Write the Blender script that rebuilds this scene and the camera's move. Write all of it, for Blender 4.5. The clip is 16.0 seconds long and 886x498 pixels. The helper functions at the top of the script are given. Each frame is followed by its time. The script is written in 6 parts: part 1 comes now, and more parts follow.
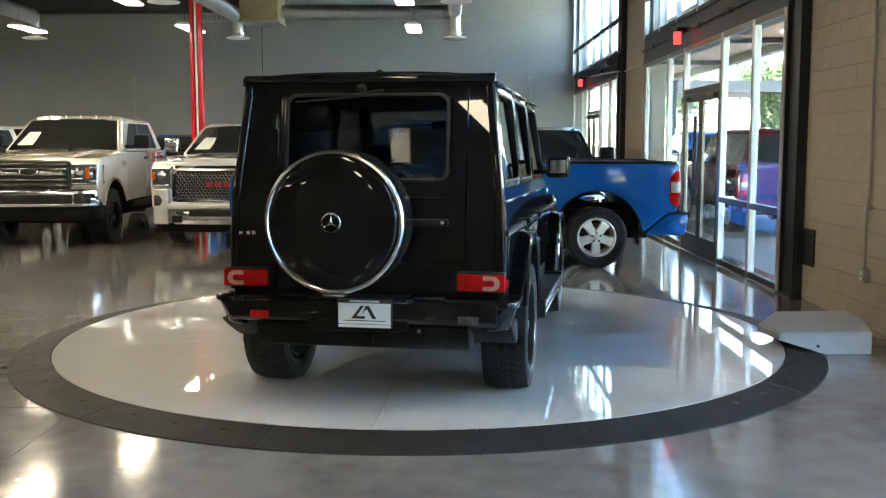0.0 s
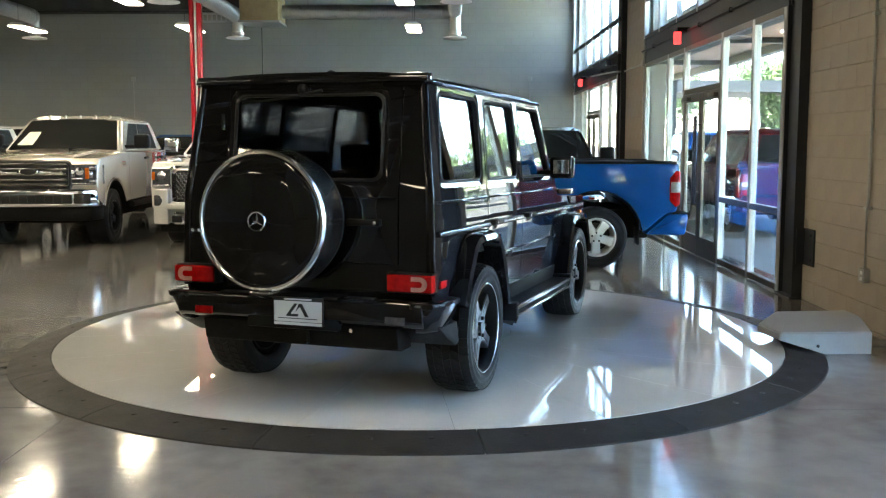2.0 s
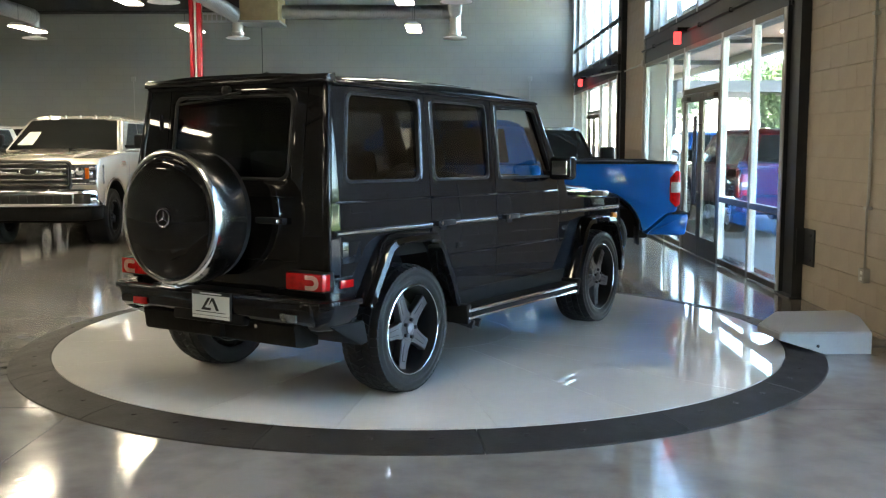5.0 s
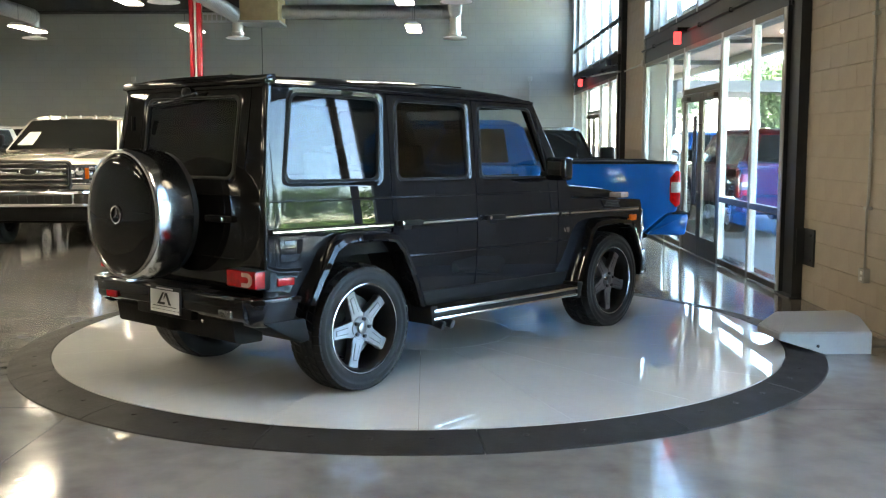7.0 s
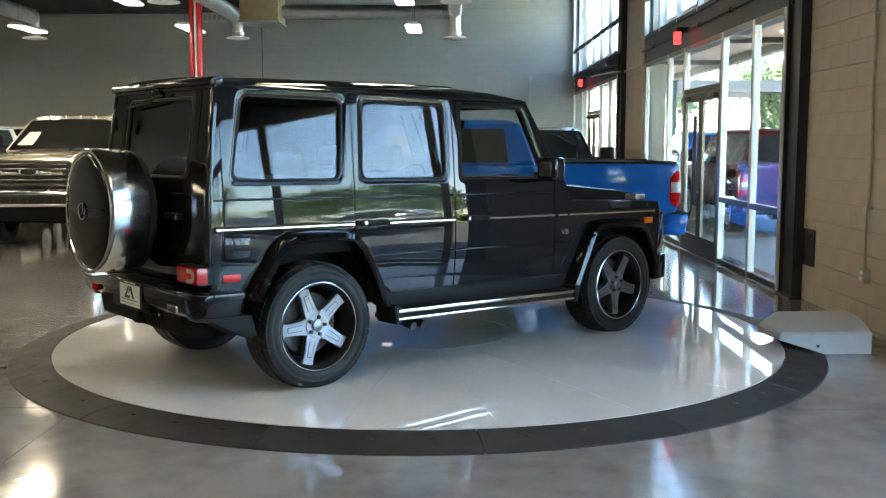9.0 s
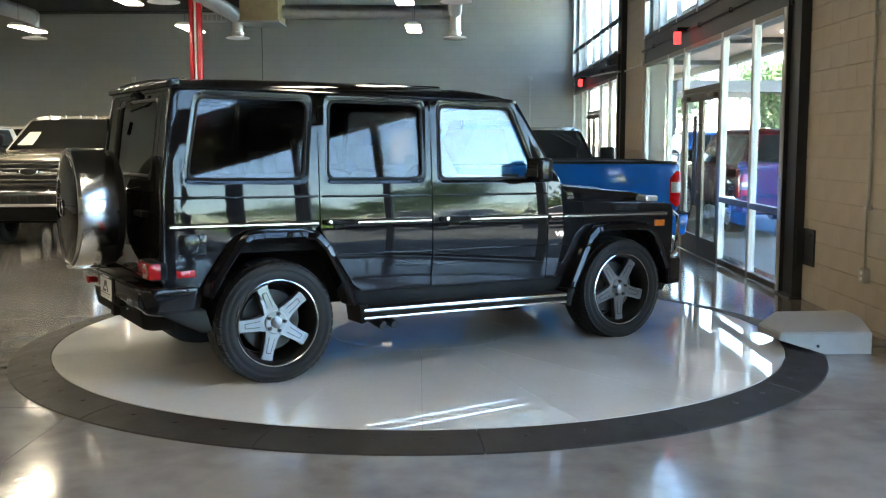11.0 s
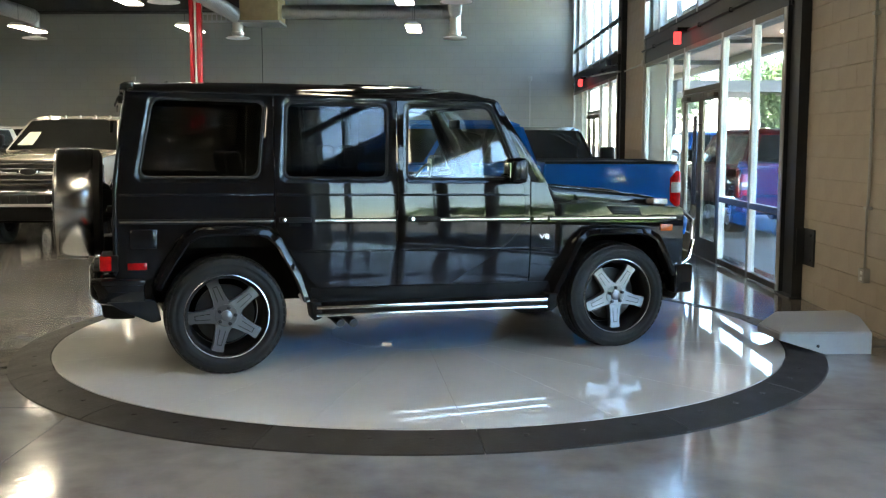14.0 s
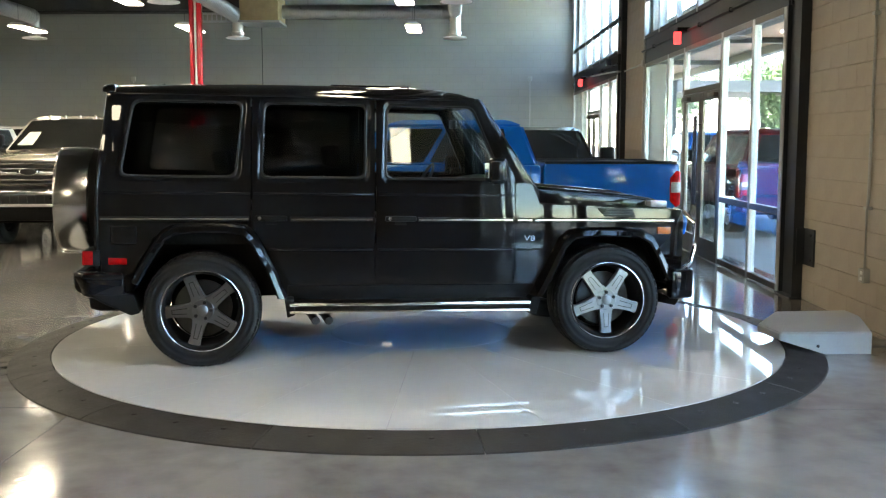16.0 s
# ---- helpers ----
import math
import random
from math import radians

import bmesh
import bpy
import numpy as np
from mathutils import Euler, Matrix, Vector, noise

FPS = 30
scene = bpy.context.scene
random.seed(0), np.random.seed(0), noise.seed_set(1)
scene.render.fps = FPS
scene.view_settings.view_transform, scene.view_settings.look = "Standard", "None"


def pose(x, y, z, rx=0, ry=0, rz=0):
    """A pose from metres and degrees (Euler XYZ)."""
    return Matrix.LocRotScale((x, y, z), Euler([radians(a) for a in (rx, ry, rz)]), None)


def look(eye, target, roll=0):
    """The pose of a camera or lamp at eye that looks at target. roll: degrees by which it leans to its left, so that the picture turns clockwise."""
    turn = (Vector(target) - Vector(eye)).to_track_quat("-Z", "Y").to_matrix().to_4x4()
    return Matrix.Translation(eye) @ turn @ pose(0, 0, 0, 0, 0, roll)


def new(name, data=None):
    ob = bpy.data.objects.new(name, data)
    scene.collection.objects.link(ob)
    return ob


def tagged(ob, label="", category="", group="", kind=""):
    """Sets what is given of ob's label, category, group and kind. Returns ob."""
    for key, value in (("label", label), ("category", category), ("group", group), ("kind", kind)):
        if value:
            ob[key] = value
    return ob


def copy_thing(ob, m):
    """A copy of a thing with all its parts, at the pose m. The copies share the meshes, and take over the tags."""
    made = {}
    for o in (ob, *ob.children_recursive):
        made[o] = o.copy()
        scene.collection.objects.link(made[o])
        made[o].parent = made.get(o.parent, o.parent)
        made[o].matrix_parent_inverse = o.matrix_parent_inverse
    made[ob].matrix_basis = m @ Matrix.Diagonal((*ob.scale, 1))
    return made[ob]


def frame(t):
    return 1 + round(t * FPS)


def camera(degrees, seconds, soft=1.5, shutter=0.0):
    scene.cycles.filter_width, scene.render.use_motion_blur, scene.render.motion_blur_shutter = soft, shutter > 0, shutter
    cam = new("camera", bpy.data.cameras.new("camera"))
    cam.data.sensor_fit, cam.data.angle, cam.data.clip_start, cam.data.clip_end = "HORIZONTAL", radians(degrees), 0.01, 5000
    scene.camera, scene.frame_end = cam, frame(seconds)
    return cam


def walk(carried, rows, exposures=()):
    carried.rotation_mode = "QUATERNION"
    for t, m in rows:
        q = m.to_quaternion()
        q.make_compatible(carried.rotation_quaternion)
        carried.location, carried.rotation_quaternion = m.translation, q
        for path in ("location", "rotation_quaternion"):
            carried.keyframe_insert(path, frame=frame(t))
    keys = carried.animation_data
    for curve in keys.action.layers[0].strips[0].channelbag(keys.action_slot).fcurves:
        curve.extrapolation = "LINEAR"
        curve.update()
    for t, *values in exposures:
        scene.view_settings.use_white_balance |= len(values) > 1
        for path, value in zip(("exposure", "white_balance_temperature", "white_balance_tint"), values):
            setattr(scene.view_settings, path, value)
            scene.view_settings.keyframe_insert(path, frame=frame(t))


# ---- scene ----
cam = camera(48.02, 16.0, soft=1.2)
EYE = pose(0, 0, 1.56, 90 - 6.12, 0, 0.52)
walk(cam, [(0, EYE), (16, EYE)], exposures=[(0, 5.57, 6800, 7), (3.5, 5.57, 6800, 7), (4.5, 5.63, 6800, 7), (7, 5.8, 6800, 7), (9, 5.6, 6800, 7), (11.5, 5.52, 6800, 7), (12.5, 5.42, 6800, 7), (14, 5.45, 6800, 7), (15, 5.6, 6800, 7), (16, 5.76, 6800, 7)])

# ---- sky and sun ----
world = bpy.data.worlds.new("world")
scene.world = world
world.use_nodes = True
wn = world.node_tree
sky = wn.nodes.new("ShaderNodeTexSky")
sky.sky_type, sky.sun_disc = "NISHITA", False
sky.sun_elevation, sky.sun_rotation = radians(58), radians(250)
sky.air_density, sky.dust_density, sky.ozone_density = 0.8, 0.0, 0.6
wn.links.new(sky.outputs[0], wn.nodes["Background"].inputs[0])
wn.nodes["Background"].inputs[1].default_value = 0.09
sun = new("sun", bpy.data.lights.new("sun", "SUN"))
sun.data.energy, sun.data.angle, sun.data.color = 5.0, radians(0.5), (1, 0.95, 0.88)
sun.matrix_basis = look((-20, -8, 40), (0, 0, 0))

# ---- materials ----
def mat(name, color, rough=0.5, metal=0.0, vary=0.0, scale=8.0, bump=0.0, bscale=60.0, coat=0.0, island=0.0, spec=0.5, rvary=0.0, coord="Object"):
    """A procedural surface: base colour varied at two scales, roughness varied, fine relief."""
    m = bpy.data.materials.new(name)
    m.use_nodes = True
    nt = m.node_tree
    b = nt.nodes["Principled BSDF"]
    b.inputs["Base Color"].default_value = (*color, 1)
    b.inputs["Roughness"].default_value = rough
    b.inputs["Metallic"].default_value = metal
    b.inputs["Coat Weight"].default_value = coat
    b.inputs["Coat Roughness"].default_value = 0.02
    b.inputs["Specular IOR Level"].default_value = spec
    tc = nt.nodes.new("ShaderNodeTexCoord")
    if vary or rvary:
        n1 = nt.nodes.new("ShaderNodeTexNoise")
        n1.inputs["Scale"].default_value, n1.inputs["Detail"].default_value = scale, 6
        n2 = nt.nodes.new("ShaderNodeTexNoise")
        n2.inputs["Scale"].default_value, n2.inputs["Detail"].default_value = scale * 9, 4
        nt.links.new(tc.outputs[coord], n1.inputs["Vector"])
        nt.links.new(tc.outputs[coord], n2.inputs["Vector"])
        add = nt.nodes.new("ShaderNodeMath")
        add.operation = "MULTIPLY_ADD"
        add.inputs[1].default_value = 0.35
        nt.links.new(n2.outputs["Fac"], add.inputs[0])
        nt.links.new(n1.outputs["Fac"], add.inputs[2])
        last = add.outputs[0]
        if island:
            info = nt.nodes.new("ShaderNodeObjectInfo")
            a2 = nt.nodes.new("ShaderNodeMath")
            a2.operation = "MULTIPLY_ADD"
            a2.inputs[1].default_value = island
            nt.links.new(info.outputs["Random"], a2.inputs[0])
            nt.links.new(last, a2.inputs[2])
            last = a2.outputs[0]
        if vary:
            ramp = nt.nodes.new("ShaderNodeValToRGB")
            ramp.color_ramp.elements[0].position, ramp.color_ramp.elements[1].position = 0.4, 0.95
            ramp.color_ramp.elements[0].color = (*[c * (1 - vary) for c in color], 1)
            ramp.color_ramp.elements[1].color = (*[min(1, c * (1 + vary)) for c in color], 1)
            nt.links.new(last, ramp.inputs[0])
            nt.links.new(ramp.outputs[0], b.inputs["Base Color"])
        if rvary:
            mr = nt.nodes.new("ShaderNodeMapRange")
            mr.inputs[1].default_value, mr.inputs[2].default_value = 0.4, 0.95
            mr.inputs[3].default_value, mr.inputs[4].default_value = max(0, rough - rvary), rough + rvary
            nt.links.new(last, mr.inputs[0])
            nt.links.new(mr.outputs[0], b.inputs["Roughness"])
    if bump:
        n3 = nt.nodes.new("ShaderNodeTexNoise")
        n3.inputs["Scale"].default_value, n3.inputs["Detail"].default_value = bscale, 5
        nt.links.new(tc.outputs[coord], n3.inputs["Vector"])
        bp = nt.nodes.new("ShaderNodeBump")
        bp.inputs["Strength"].default_value, bp.inputs["Distance"].default_value = bump, 0.01
        nt.links.new(n3.outputs["Fac"], bp.inputs["Height"])
        nt.links.new(bp.outputs[0], b.inputs["Normal"])
    return m


def glow(name, color, strength):
    m = bpy.data.materials.new(name)
    m.use_nodes = True
    b = m.node_tree.nodes["Principled BSDF"]
    b.inputs["Base Color"].default_value = (*color, 1)
    b.inputs["Emission Color"].default_value = (*color, 1)
    b.inputs["Emission Strength"].default_value = strength
    return m


def glass(name, color=(1, 1, 1), rough=0.0, ior=1.45):
    m = bpy.data.materials.new(name)
    m.use_nodes = True
    b = m.node_tree.nodes["Principled BSDF"]
    b.inputs["Base Color"].default_value = (*color, 1)
    b.inputs["Roughness"].default_value = rough
    b.inputs["IOR"].default_value = ior
    b.inputs["Transmission Weight"].default_value = 1
    return m


def concrete(name):
    """Polished, sealed grey concrete: cloudy stains, darker blotches, fine specks, uneven gloss."""
    m = mat(name, (0.2, 0.2, 0.21), 0.16, 0, 0.0, spec=0.6)
    nt = m.node_tree
    b = nt.nodes["Principled BSDF"]
    tc = nt.nodes.new("ShaderNodeTexCoord")
    big = nt.nodes.new("ShaderNodeTexNoise")
    big.inputs["Scale"].default_value, big.inputs["Detail"].default_value, big.inputs["Distortion"].default_value = 0.7, 9, 1.2
    fine = nt.nodes.new("ShaderNodeTexNoise")
    fine.inputs["Scale"].default_value, fine.inputs["Detail"].default_value = 5.5, 8
    for n in (big, fine):
        nt.links.new(tc.outputs["Object"], n.inputs["Vector"])
    mix = nt.nodes.new("ShaderNodeMath")
    mix.operation = "MULTIPLY_ADD"
    mix.inputs[1].default_value = 0.6
    nt.links.new(fine.outputs["Fac"], mix.inputs[0])
    nt.links.new(big.outputs["Fac"], mix.inputs[2])
    ramp = nt.nodes.new("ShaderNodeValToRGB")
    e = ramp.color_ramp.elements
    e[0].position, e[0].color = 0.5, (0.125, 0.115, 0.106, 1)
    e[1].position, e[1].color = 0.98, (0.25, 0.238, 0.222, 1)
    mid = e.new(0.7)
    mid.color = (0.185, 0.174, 0.163, 1)
    nt.links.new(mix.outputs[0], ramp.inputs[0])
    nt.links.new(ramp.outputs[0], b.inputs["Base Color"])
    mr = nt.nodes.new("ShaderNodeMapRange")
    mr.inputs[1].default_value, mr.inputs[2].default_value, mr.inputs[3].default_value, mr.inputs[4].default_value = 0.45, 1.0, 0.05, 0.12
    nt.links.new(mix.outputs[0], mr.inputs[0])
    nt.links.new(mr.outputs[0], b.inputs["Roughness"])
    bp = nt.nodes.new("ShaderNodeBump")
    ripple = nt.nodes.new("ShaderNodeTexNoise")
    ripple.inputs["Scale"].default_value, ripple.inputs["Detail"].default_value = 16, 3
    nt.links.new(tc.outputs["Object"], ripple.inputs["Vector"])
    bp.inputs["Strength"].default_value, bp.inputs["Distance"].default_value = 0.075, 0.01
    nt.links.new(ripple.outputs["Fac"], bp.inputs["Height"])
    nt.links.new(bp.outputs[0], b.inputs["Normal"])
    return m


FLOOR = concrete("polished_concrete")
EPOXY = mat("grey_epoxy", (0.71, 0.70, 0.68), 0.02, 0, 0.05, 2.0, bump=0.014, bscale=7, rvary=0.012, spec=0.95, coat=0.4)
RUBBER = mat("black_rubber", (0.0145, 0.0126, 0.0112), 0.66, 0, 0.35, 5, 0.25, 90, rvary=0.1)
BLOCK = mat("painted_block", (0.36, 0.305, 0.24), 0.75, 0, 0.07, 3, 0.3, 120, island=0.12)
MORTAR = mat("painted_joint", (0.35, 0.295, 0.235), 0.85, 0, 0.1, 9)
WALLGREY = mat("painted_block_wall", (0.31, 0.305, 0.28), 0.8, 0, 0.08, 1.2, 0.25, 90)
DARKSTEEL = mat("charcoal_painted_steel", (0.014, 0.016, 0.02), 0.5, 0, 0.2, 5, 0.05, 60)
CEIL = mat("dark_roof_deck", (0.045, 0.045, 0.045), 0.8, 0, 0.2, 3)
ALU = mat("clear_anodised_aluminium", (0.46, 0.45, 0.43), 0.4, 0.5, 0.05, 14, rvary=0.06)
BRONZE = mat("bronze_anodised_aluminium", (0.13, 0.11, 0.09), 0.35, 0.7, 0.1, 10)
PANE = glass("window_glass", (0.88, 0.965, 0.955))
GALV = mat("galvanised_duct", (0.42, 0.43, 0.43), 0.34, 0.9, 0.12, 6, 0.05, 30, rvary=0.08)
KRAFT = mat("foil_faced_board", (0.42, 0.33, 0.18), 0.5, 0.2, 0.18, 5)
WHITEMETAL = mat("white_enamel", (0.75, 0.75, 0.73), 0.4, 0, 0.04, 8)
REDPAINT = mat("red_gloss_paint", (0.55, 0.02, 0.03), 0.25, 0, 0.12, 6, coat=0.4)
LAMP = glow("led_lens", (1.0, 0.87, 0.66), 1.0)
EXITRED = glow("exit_sign_red", (1.0, 0.05, 0.05), 0.06)
BOXGREY = mat("grey_powder_coat", (0.37, 0.38, 0.385), 0.38, 0.2, 0.08, 7, 0.04, 200, rvary=0.08)
PLASTIC = mat("grey_plastic", (0.36, 0.35, 0.32), 0.5, 0, 0.06, 20)
CABLE = mat("cable_sheath", (0.08, 0.08, 0.08), 0.5)
PAVING = mat("outdoor_concrete", (0.16, 0.155, 0.145), 0.85, 0, 0.12, 0.8, 0.2, 40)
GRASS = mat("mown_grass", (0.07, 0.12, 0.03), 0.9, 0, 0.4, 1.2, 0.5, 50, spec=0.0)
ASPHALT = mat("asphalt", (0.065, 0.065, 0.065), 0.9, 0, 0.25, 1.5, 0.3, 80, spec=0.1)
SOFFIT = mat("timber_soffit", (0.52, 0.32, 0.19), 0.5, 0, 0.25, 4)
LEAF = mat("leaf", (0.05, 0.085, 0.022), 0.55, 0, 0.5, 3)
BARK = mat("bark", (0.12, 0.09, 0.06), 0.9, 0, 0.3, 9, 0.5, 40)


def coursed(m, width, height, colour):
    """Adds block courses to a wall material: faint joints in colour and relief, over x or y and z."""
    nt = m.node_tree
    b = nt.nodes["Principled BSDF"]
    tc = nt.nodes.new("ShaderNodeTexCoord")
    sep, com = nt.nodes.new("ShaderNodeSeparateXYZ"), nt.nodes.new("ShaderNodeCombineXYZ")
    add = nt.nodes.new("ShaderNodeMath")
    nt.links.new(tc.outputs["Object"], sep.inputs[0])
    nt.links.new(sep.outputs[0], add.inputs[0])
    nt.links.new(sep.outputs[1], add.inputs[1])
    nt.links.new(add.outputs[0], com.inputs[0])
    nt.links.new(sep.outputs[2], com.inputs[1])
    br = nt.nodes.new("ShaderNodeTexBrick")
    br.inputs["Scale"].default_value, br.inputs["Mortar Size"].default_value, br.inputs["Mortar Smooth"].default_value = 1.0, 0.006, 0.3
    br.inputs["Brick Width"].default_value, br.inputs["Row Height"].default_value = width, height
    br.inputs["Color1"].default_value = (*colour, 1)
    br.inputs["Color2"].default_value = (*[c * 0.93 for c in colour], 1)
    br.inputs["Mortar"].default_value = (*[c * 0.8 for c in colour], 1)
    nt.links.new(com.outputs[0], br.inputs["Vector"])
    old = b.inputs["Base Color"].links[0].from_socket
    mix = nt.nodes.new("ShaderNodeMix")
    mix.data_type, mix.inputs[0].default_value = "RGBA", 0.6
    nt.links.new(old, mix.inputs[6])
    nt.links.new(br.outputs["Color"], mix.inputs[7])
    nt.links.new(mix.outputs[2], b.inputs["Base Color"])


coursed(WALLGREY, 0.4064, 0.2032, (0.31, 0.305, 0.28))

# ---- mesh helpers ----
def box(bm, x0, x1, y0, y1, z0, z1, bevel=0.0, seg=2):
    vs = [bm.verts.new((x, y, z)) for x in (x0, x1) for y in (y0, y1) for z in (z0, z1)]
    fs = [bm.faces.new([vs[i] for i in f]) for f in ((0, 1, 3, 2), (4, 6, 7, 5), (0, 4, 5, 1), (2, 3, 7, 6), (0, 2, 6, 4), (1, 5, 7, 3))]
    if bevel:
        es = list({e for f in fs for e in f.edges})
        bmesh.ops.bevel(bm, geom=es, offset=bevel, segments=seg, profile=0.5, affect="EDGES")
    return bm


def prism(bm, pts, axis, a, b, bevel=0.0, seg=2):
    """A 2D outline carried along an axis from a to b. Outline: (x, z) for y, (y, z) for x, (x, y) for z."""
    def put(u, v, w):
        return {"y": (u, w, v), "x": (w, u, v), "z": (u, v, w)}[axis]
    A = [bm.verts.new(put(u, v, a)) for u, v in pts]
    B = [bm.verts.new(put(u, v, b)) for u, v in pts]
    n = len(pts)
    fs = [bm.faces.new(A), bm.faces.new(B[::-1])]
    fs += [bm.faces.new((A[i], B[i], B[(i + 1) % n], A[(i + 1) % n])) for i in range(n)]
    bmesh.ops.recalc_face_normals(bm, faces=fs)
    if bevel:
        es = list({e for f in fs for e in f.edges})
        bmesh.ops.bevel(bm, geom=es, offset=bevel, segments=seg, profile=0.5, affect="EDGES")
    return bm


def lathe(bm, prof, m=None, seg=32, a0=0.0, a1=2 * math.pi, closed=False, caps=True):
    """A profile of (radius, height) turned about z, then set by the matrix m."""
    full = abs(a1 - a0 - 2 * math.pi) < 1e-6
    k = seg if full else seg + 1
    m = m or Matrix()
    rings = [[bm.verts.new(m @ Vector((r * math.cos(a0 + (a1 - a0) * i / seg), r * math.sin(a0 + (a1 - a0) * i / seg), z))) for i in range(k)] for r, z in prof]
    fs = []
    pairs = list(zip(rings, rings[1:])) + ([(rings[-1], rings[0])] if closed else [])
    for p, q in pairs:
        for i in range(seg):
            j = (i + 1) % k
            fs.append(bm.faces.new((p[i], p[j], q[j], q[i])))
    if not closed and full and caps:
        for r in (rings[0], rings[-1]):
            if (r[0].co - r[seg // 2].co).length > 1e-4:
                fs.append(bm.faces.new(r))
    bmesh.ops.recalc_face_normals(bm, faces=fs)
    return bm


def tube(bm, pts, r, seg=8, closed=False):
    """A round bar along points."""
    P = [Vector(p) for p in pts]
    n = len(P)
    rings = []
    for i, p in enumerate(P):
        d = (P[(i + 1) % n] - P[i - 1]) if closed or 0 < i < n - 1 else (P[1] - P[0] if i == 0 else P[-1] - P[-2])
        q = d.normalized().to_track_quat("Z", "Y")
        rings.append([bm.verts.new(p + q @ Vector((r * math.cos(2 * math.pi * k / seg), r * math.sin(2 * math.pi * k / seg), 0))) for k in range(seg)])
    for a, b in list(zip(rings, rings[1:])) + ([(rings[-1], rings[0])] if closed else []):
        for k in range(seg):
            bm.faces.new((a[k], a[(k + 1) % seg], b[(k + 1) % seg], b[k]))
    if not closed:
        bm.faces.new(rings[0][::-1])
        bm.faces.new(rings[-1])
    return bm


def rrect(u0, u1, v0, v1, r, k=5):
    """A rounded rectangle as a ring of 2D points."""
    out = []
    for cu, cv, a in ((u1 - r, v1 - r, 0), (u0 + r, v1 - r, 90), (u0 + r, v0 + r, 180), (u1 - r, v0 + r, 270)):
        out += [(cu + r * math.cos(radians(a + 90 * i / k)), cv + r * math.sin(radians(a + 90 * i / k))) for i in range(k + 1)]
    return out


def mesh(name, bm, material, smooth=0.0):
    me = bpy.data.meshes.new(name)
    bm.to_mesh(me)
    bm.free()
    me.materials.append(material)
    if smooth:
        me.shade_smooth()
        me.set_sharp_from_angle(angle=radians(smooth))
    return me


def part(name, bm, material, parent, label="", smooth=35, m=None):
    ob = new(name, mesh(name, bm, material, smooth))
    ob.parent = parent
    if m is not None:
        ob.matrix_basis = m
    if label:
        tagged(ob, label)
    return ob


def thing(name, label, category, m=None, group="", kind=""):
    ob = new(name)
    ob.empty_display_size = 0.2
    ob.matrix_basis = m or Matrix()
    return tagged(ob, label, category, group, kind)


def solid(name, bm, material, label, category, m=None, group="", kind="", smooth=35):
    ob = new(name, mesh(name, bm, material, smooth))
    ob.matrix_basis = m or Matrix()
    return tagged(ob, label, category, group, kind)


def B(*a, **k):
    return box(bmesh.new(), *a, **k)


def piece(name, me, parent, m):
    ob = new(name, me)
    ob.parent = parent
    ob.matrix_basis = m
    return ob

# ---- the building ----
XW, YB, YS, XL, ZC = 3.5, 28.4, -9.0, -18.0, 6.3
solid("floor", B(XL, XW + 0.3, YS, YB, -0.3, 0.0), FLOOR, "polished grey concrete showroom floor with cloudy stains", "floor", kind="structure", smooth=0)
solid("ceiling", B(XL, XW + 0.3, YS, YB, ZC, ZC + 0.3), CEIL, "dark painted roof deck", "ceiling", kind="structure", smooth=0)
solid("wall_north", B(XL, XW + 0.3, YB, YB + 0.3, -0.3, ZC), WALLGREY, "grey painted block wall behind the parked trucks", "wall", kind="structure", smooth=0)
solid("wall_west", B(XL - 0.3, XL, YS, YB + 0.3, -0.3, ZC), WALLGREY, "grey painted block wall", "wall", kind="structure", smooth=0)
solid("wall_south", B(XL, XW + 0.3, YS - 0.3, YS, -0.3, ZC), WALLGREY, "grey painted block wall", "wall", kind="structure", smooth=0)
BAYS = [(-1.12, 6.5), (10.25, 17.9), (20.65, 28.3)]
edges = [YS] + [v for b in BAYS for v in b] + [YB]
wall_east = thing("wall_east", "taupe painted block wall with glazed bays", "wall", kind="structure")
for i in range(0, len(edges), 2):
    a, b = edges[i], edges[i + 1]
    if b - a > 0.05:
        part("pier", B(XW + 0.012, XW + 0.3, a, b, -0.3, ZC), MORTAR, wall_east, smooth=0)
for a, b in BAYS:
    part("lintel", B(XW - 0.08, XW + 0.3, a, b, 2.94, 3.36), DARKSTEEL, wall_east, "charcoal steel header", smooth=0)
    part("parapet", B(XW - 0.02, XW + 0.3, a, b, 5.7, ZC), WALLGREY, wall_east, smooth=0)


def column(y):
    c = thing("steel_column", "charcoal painted steel column beside the glazing", "column", group="steel columns along the glazing", kind="structure")
    bm = B(3.40, XW + 0.01, y - 0.06, y - 0.035, 0, ZC)
    box(bm, 3.40, XW + 0.01, y + 0.335, y + 0.36, 0, ZC)
    box(bm, 3.44, 3.46, y - 0.04, y + 0.34, 0, ZC)
    part("shaft", bm, DARKSTEEL, c, smooth=0)
    part("base_plate", B(3.37, XW - 0.002, y - 0.08, y + 0.38, 0, 0.02, bevel=0.004), DARKSTEEL, c, smooth=0)
    return c


for a, b in BAYS:
    column(a - 0.3)
    part("jamb", B(3.47, XW + 0.05, b, b + 0.22, 0, ZC), DARKSTEEL, wall_east, "charcoal steel jamb", smooth=0)


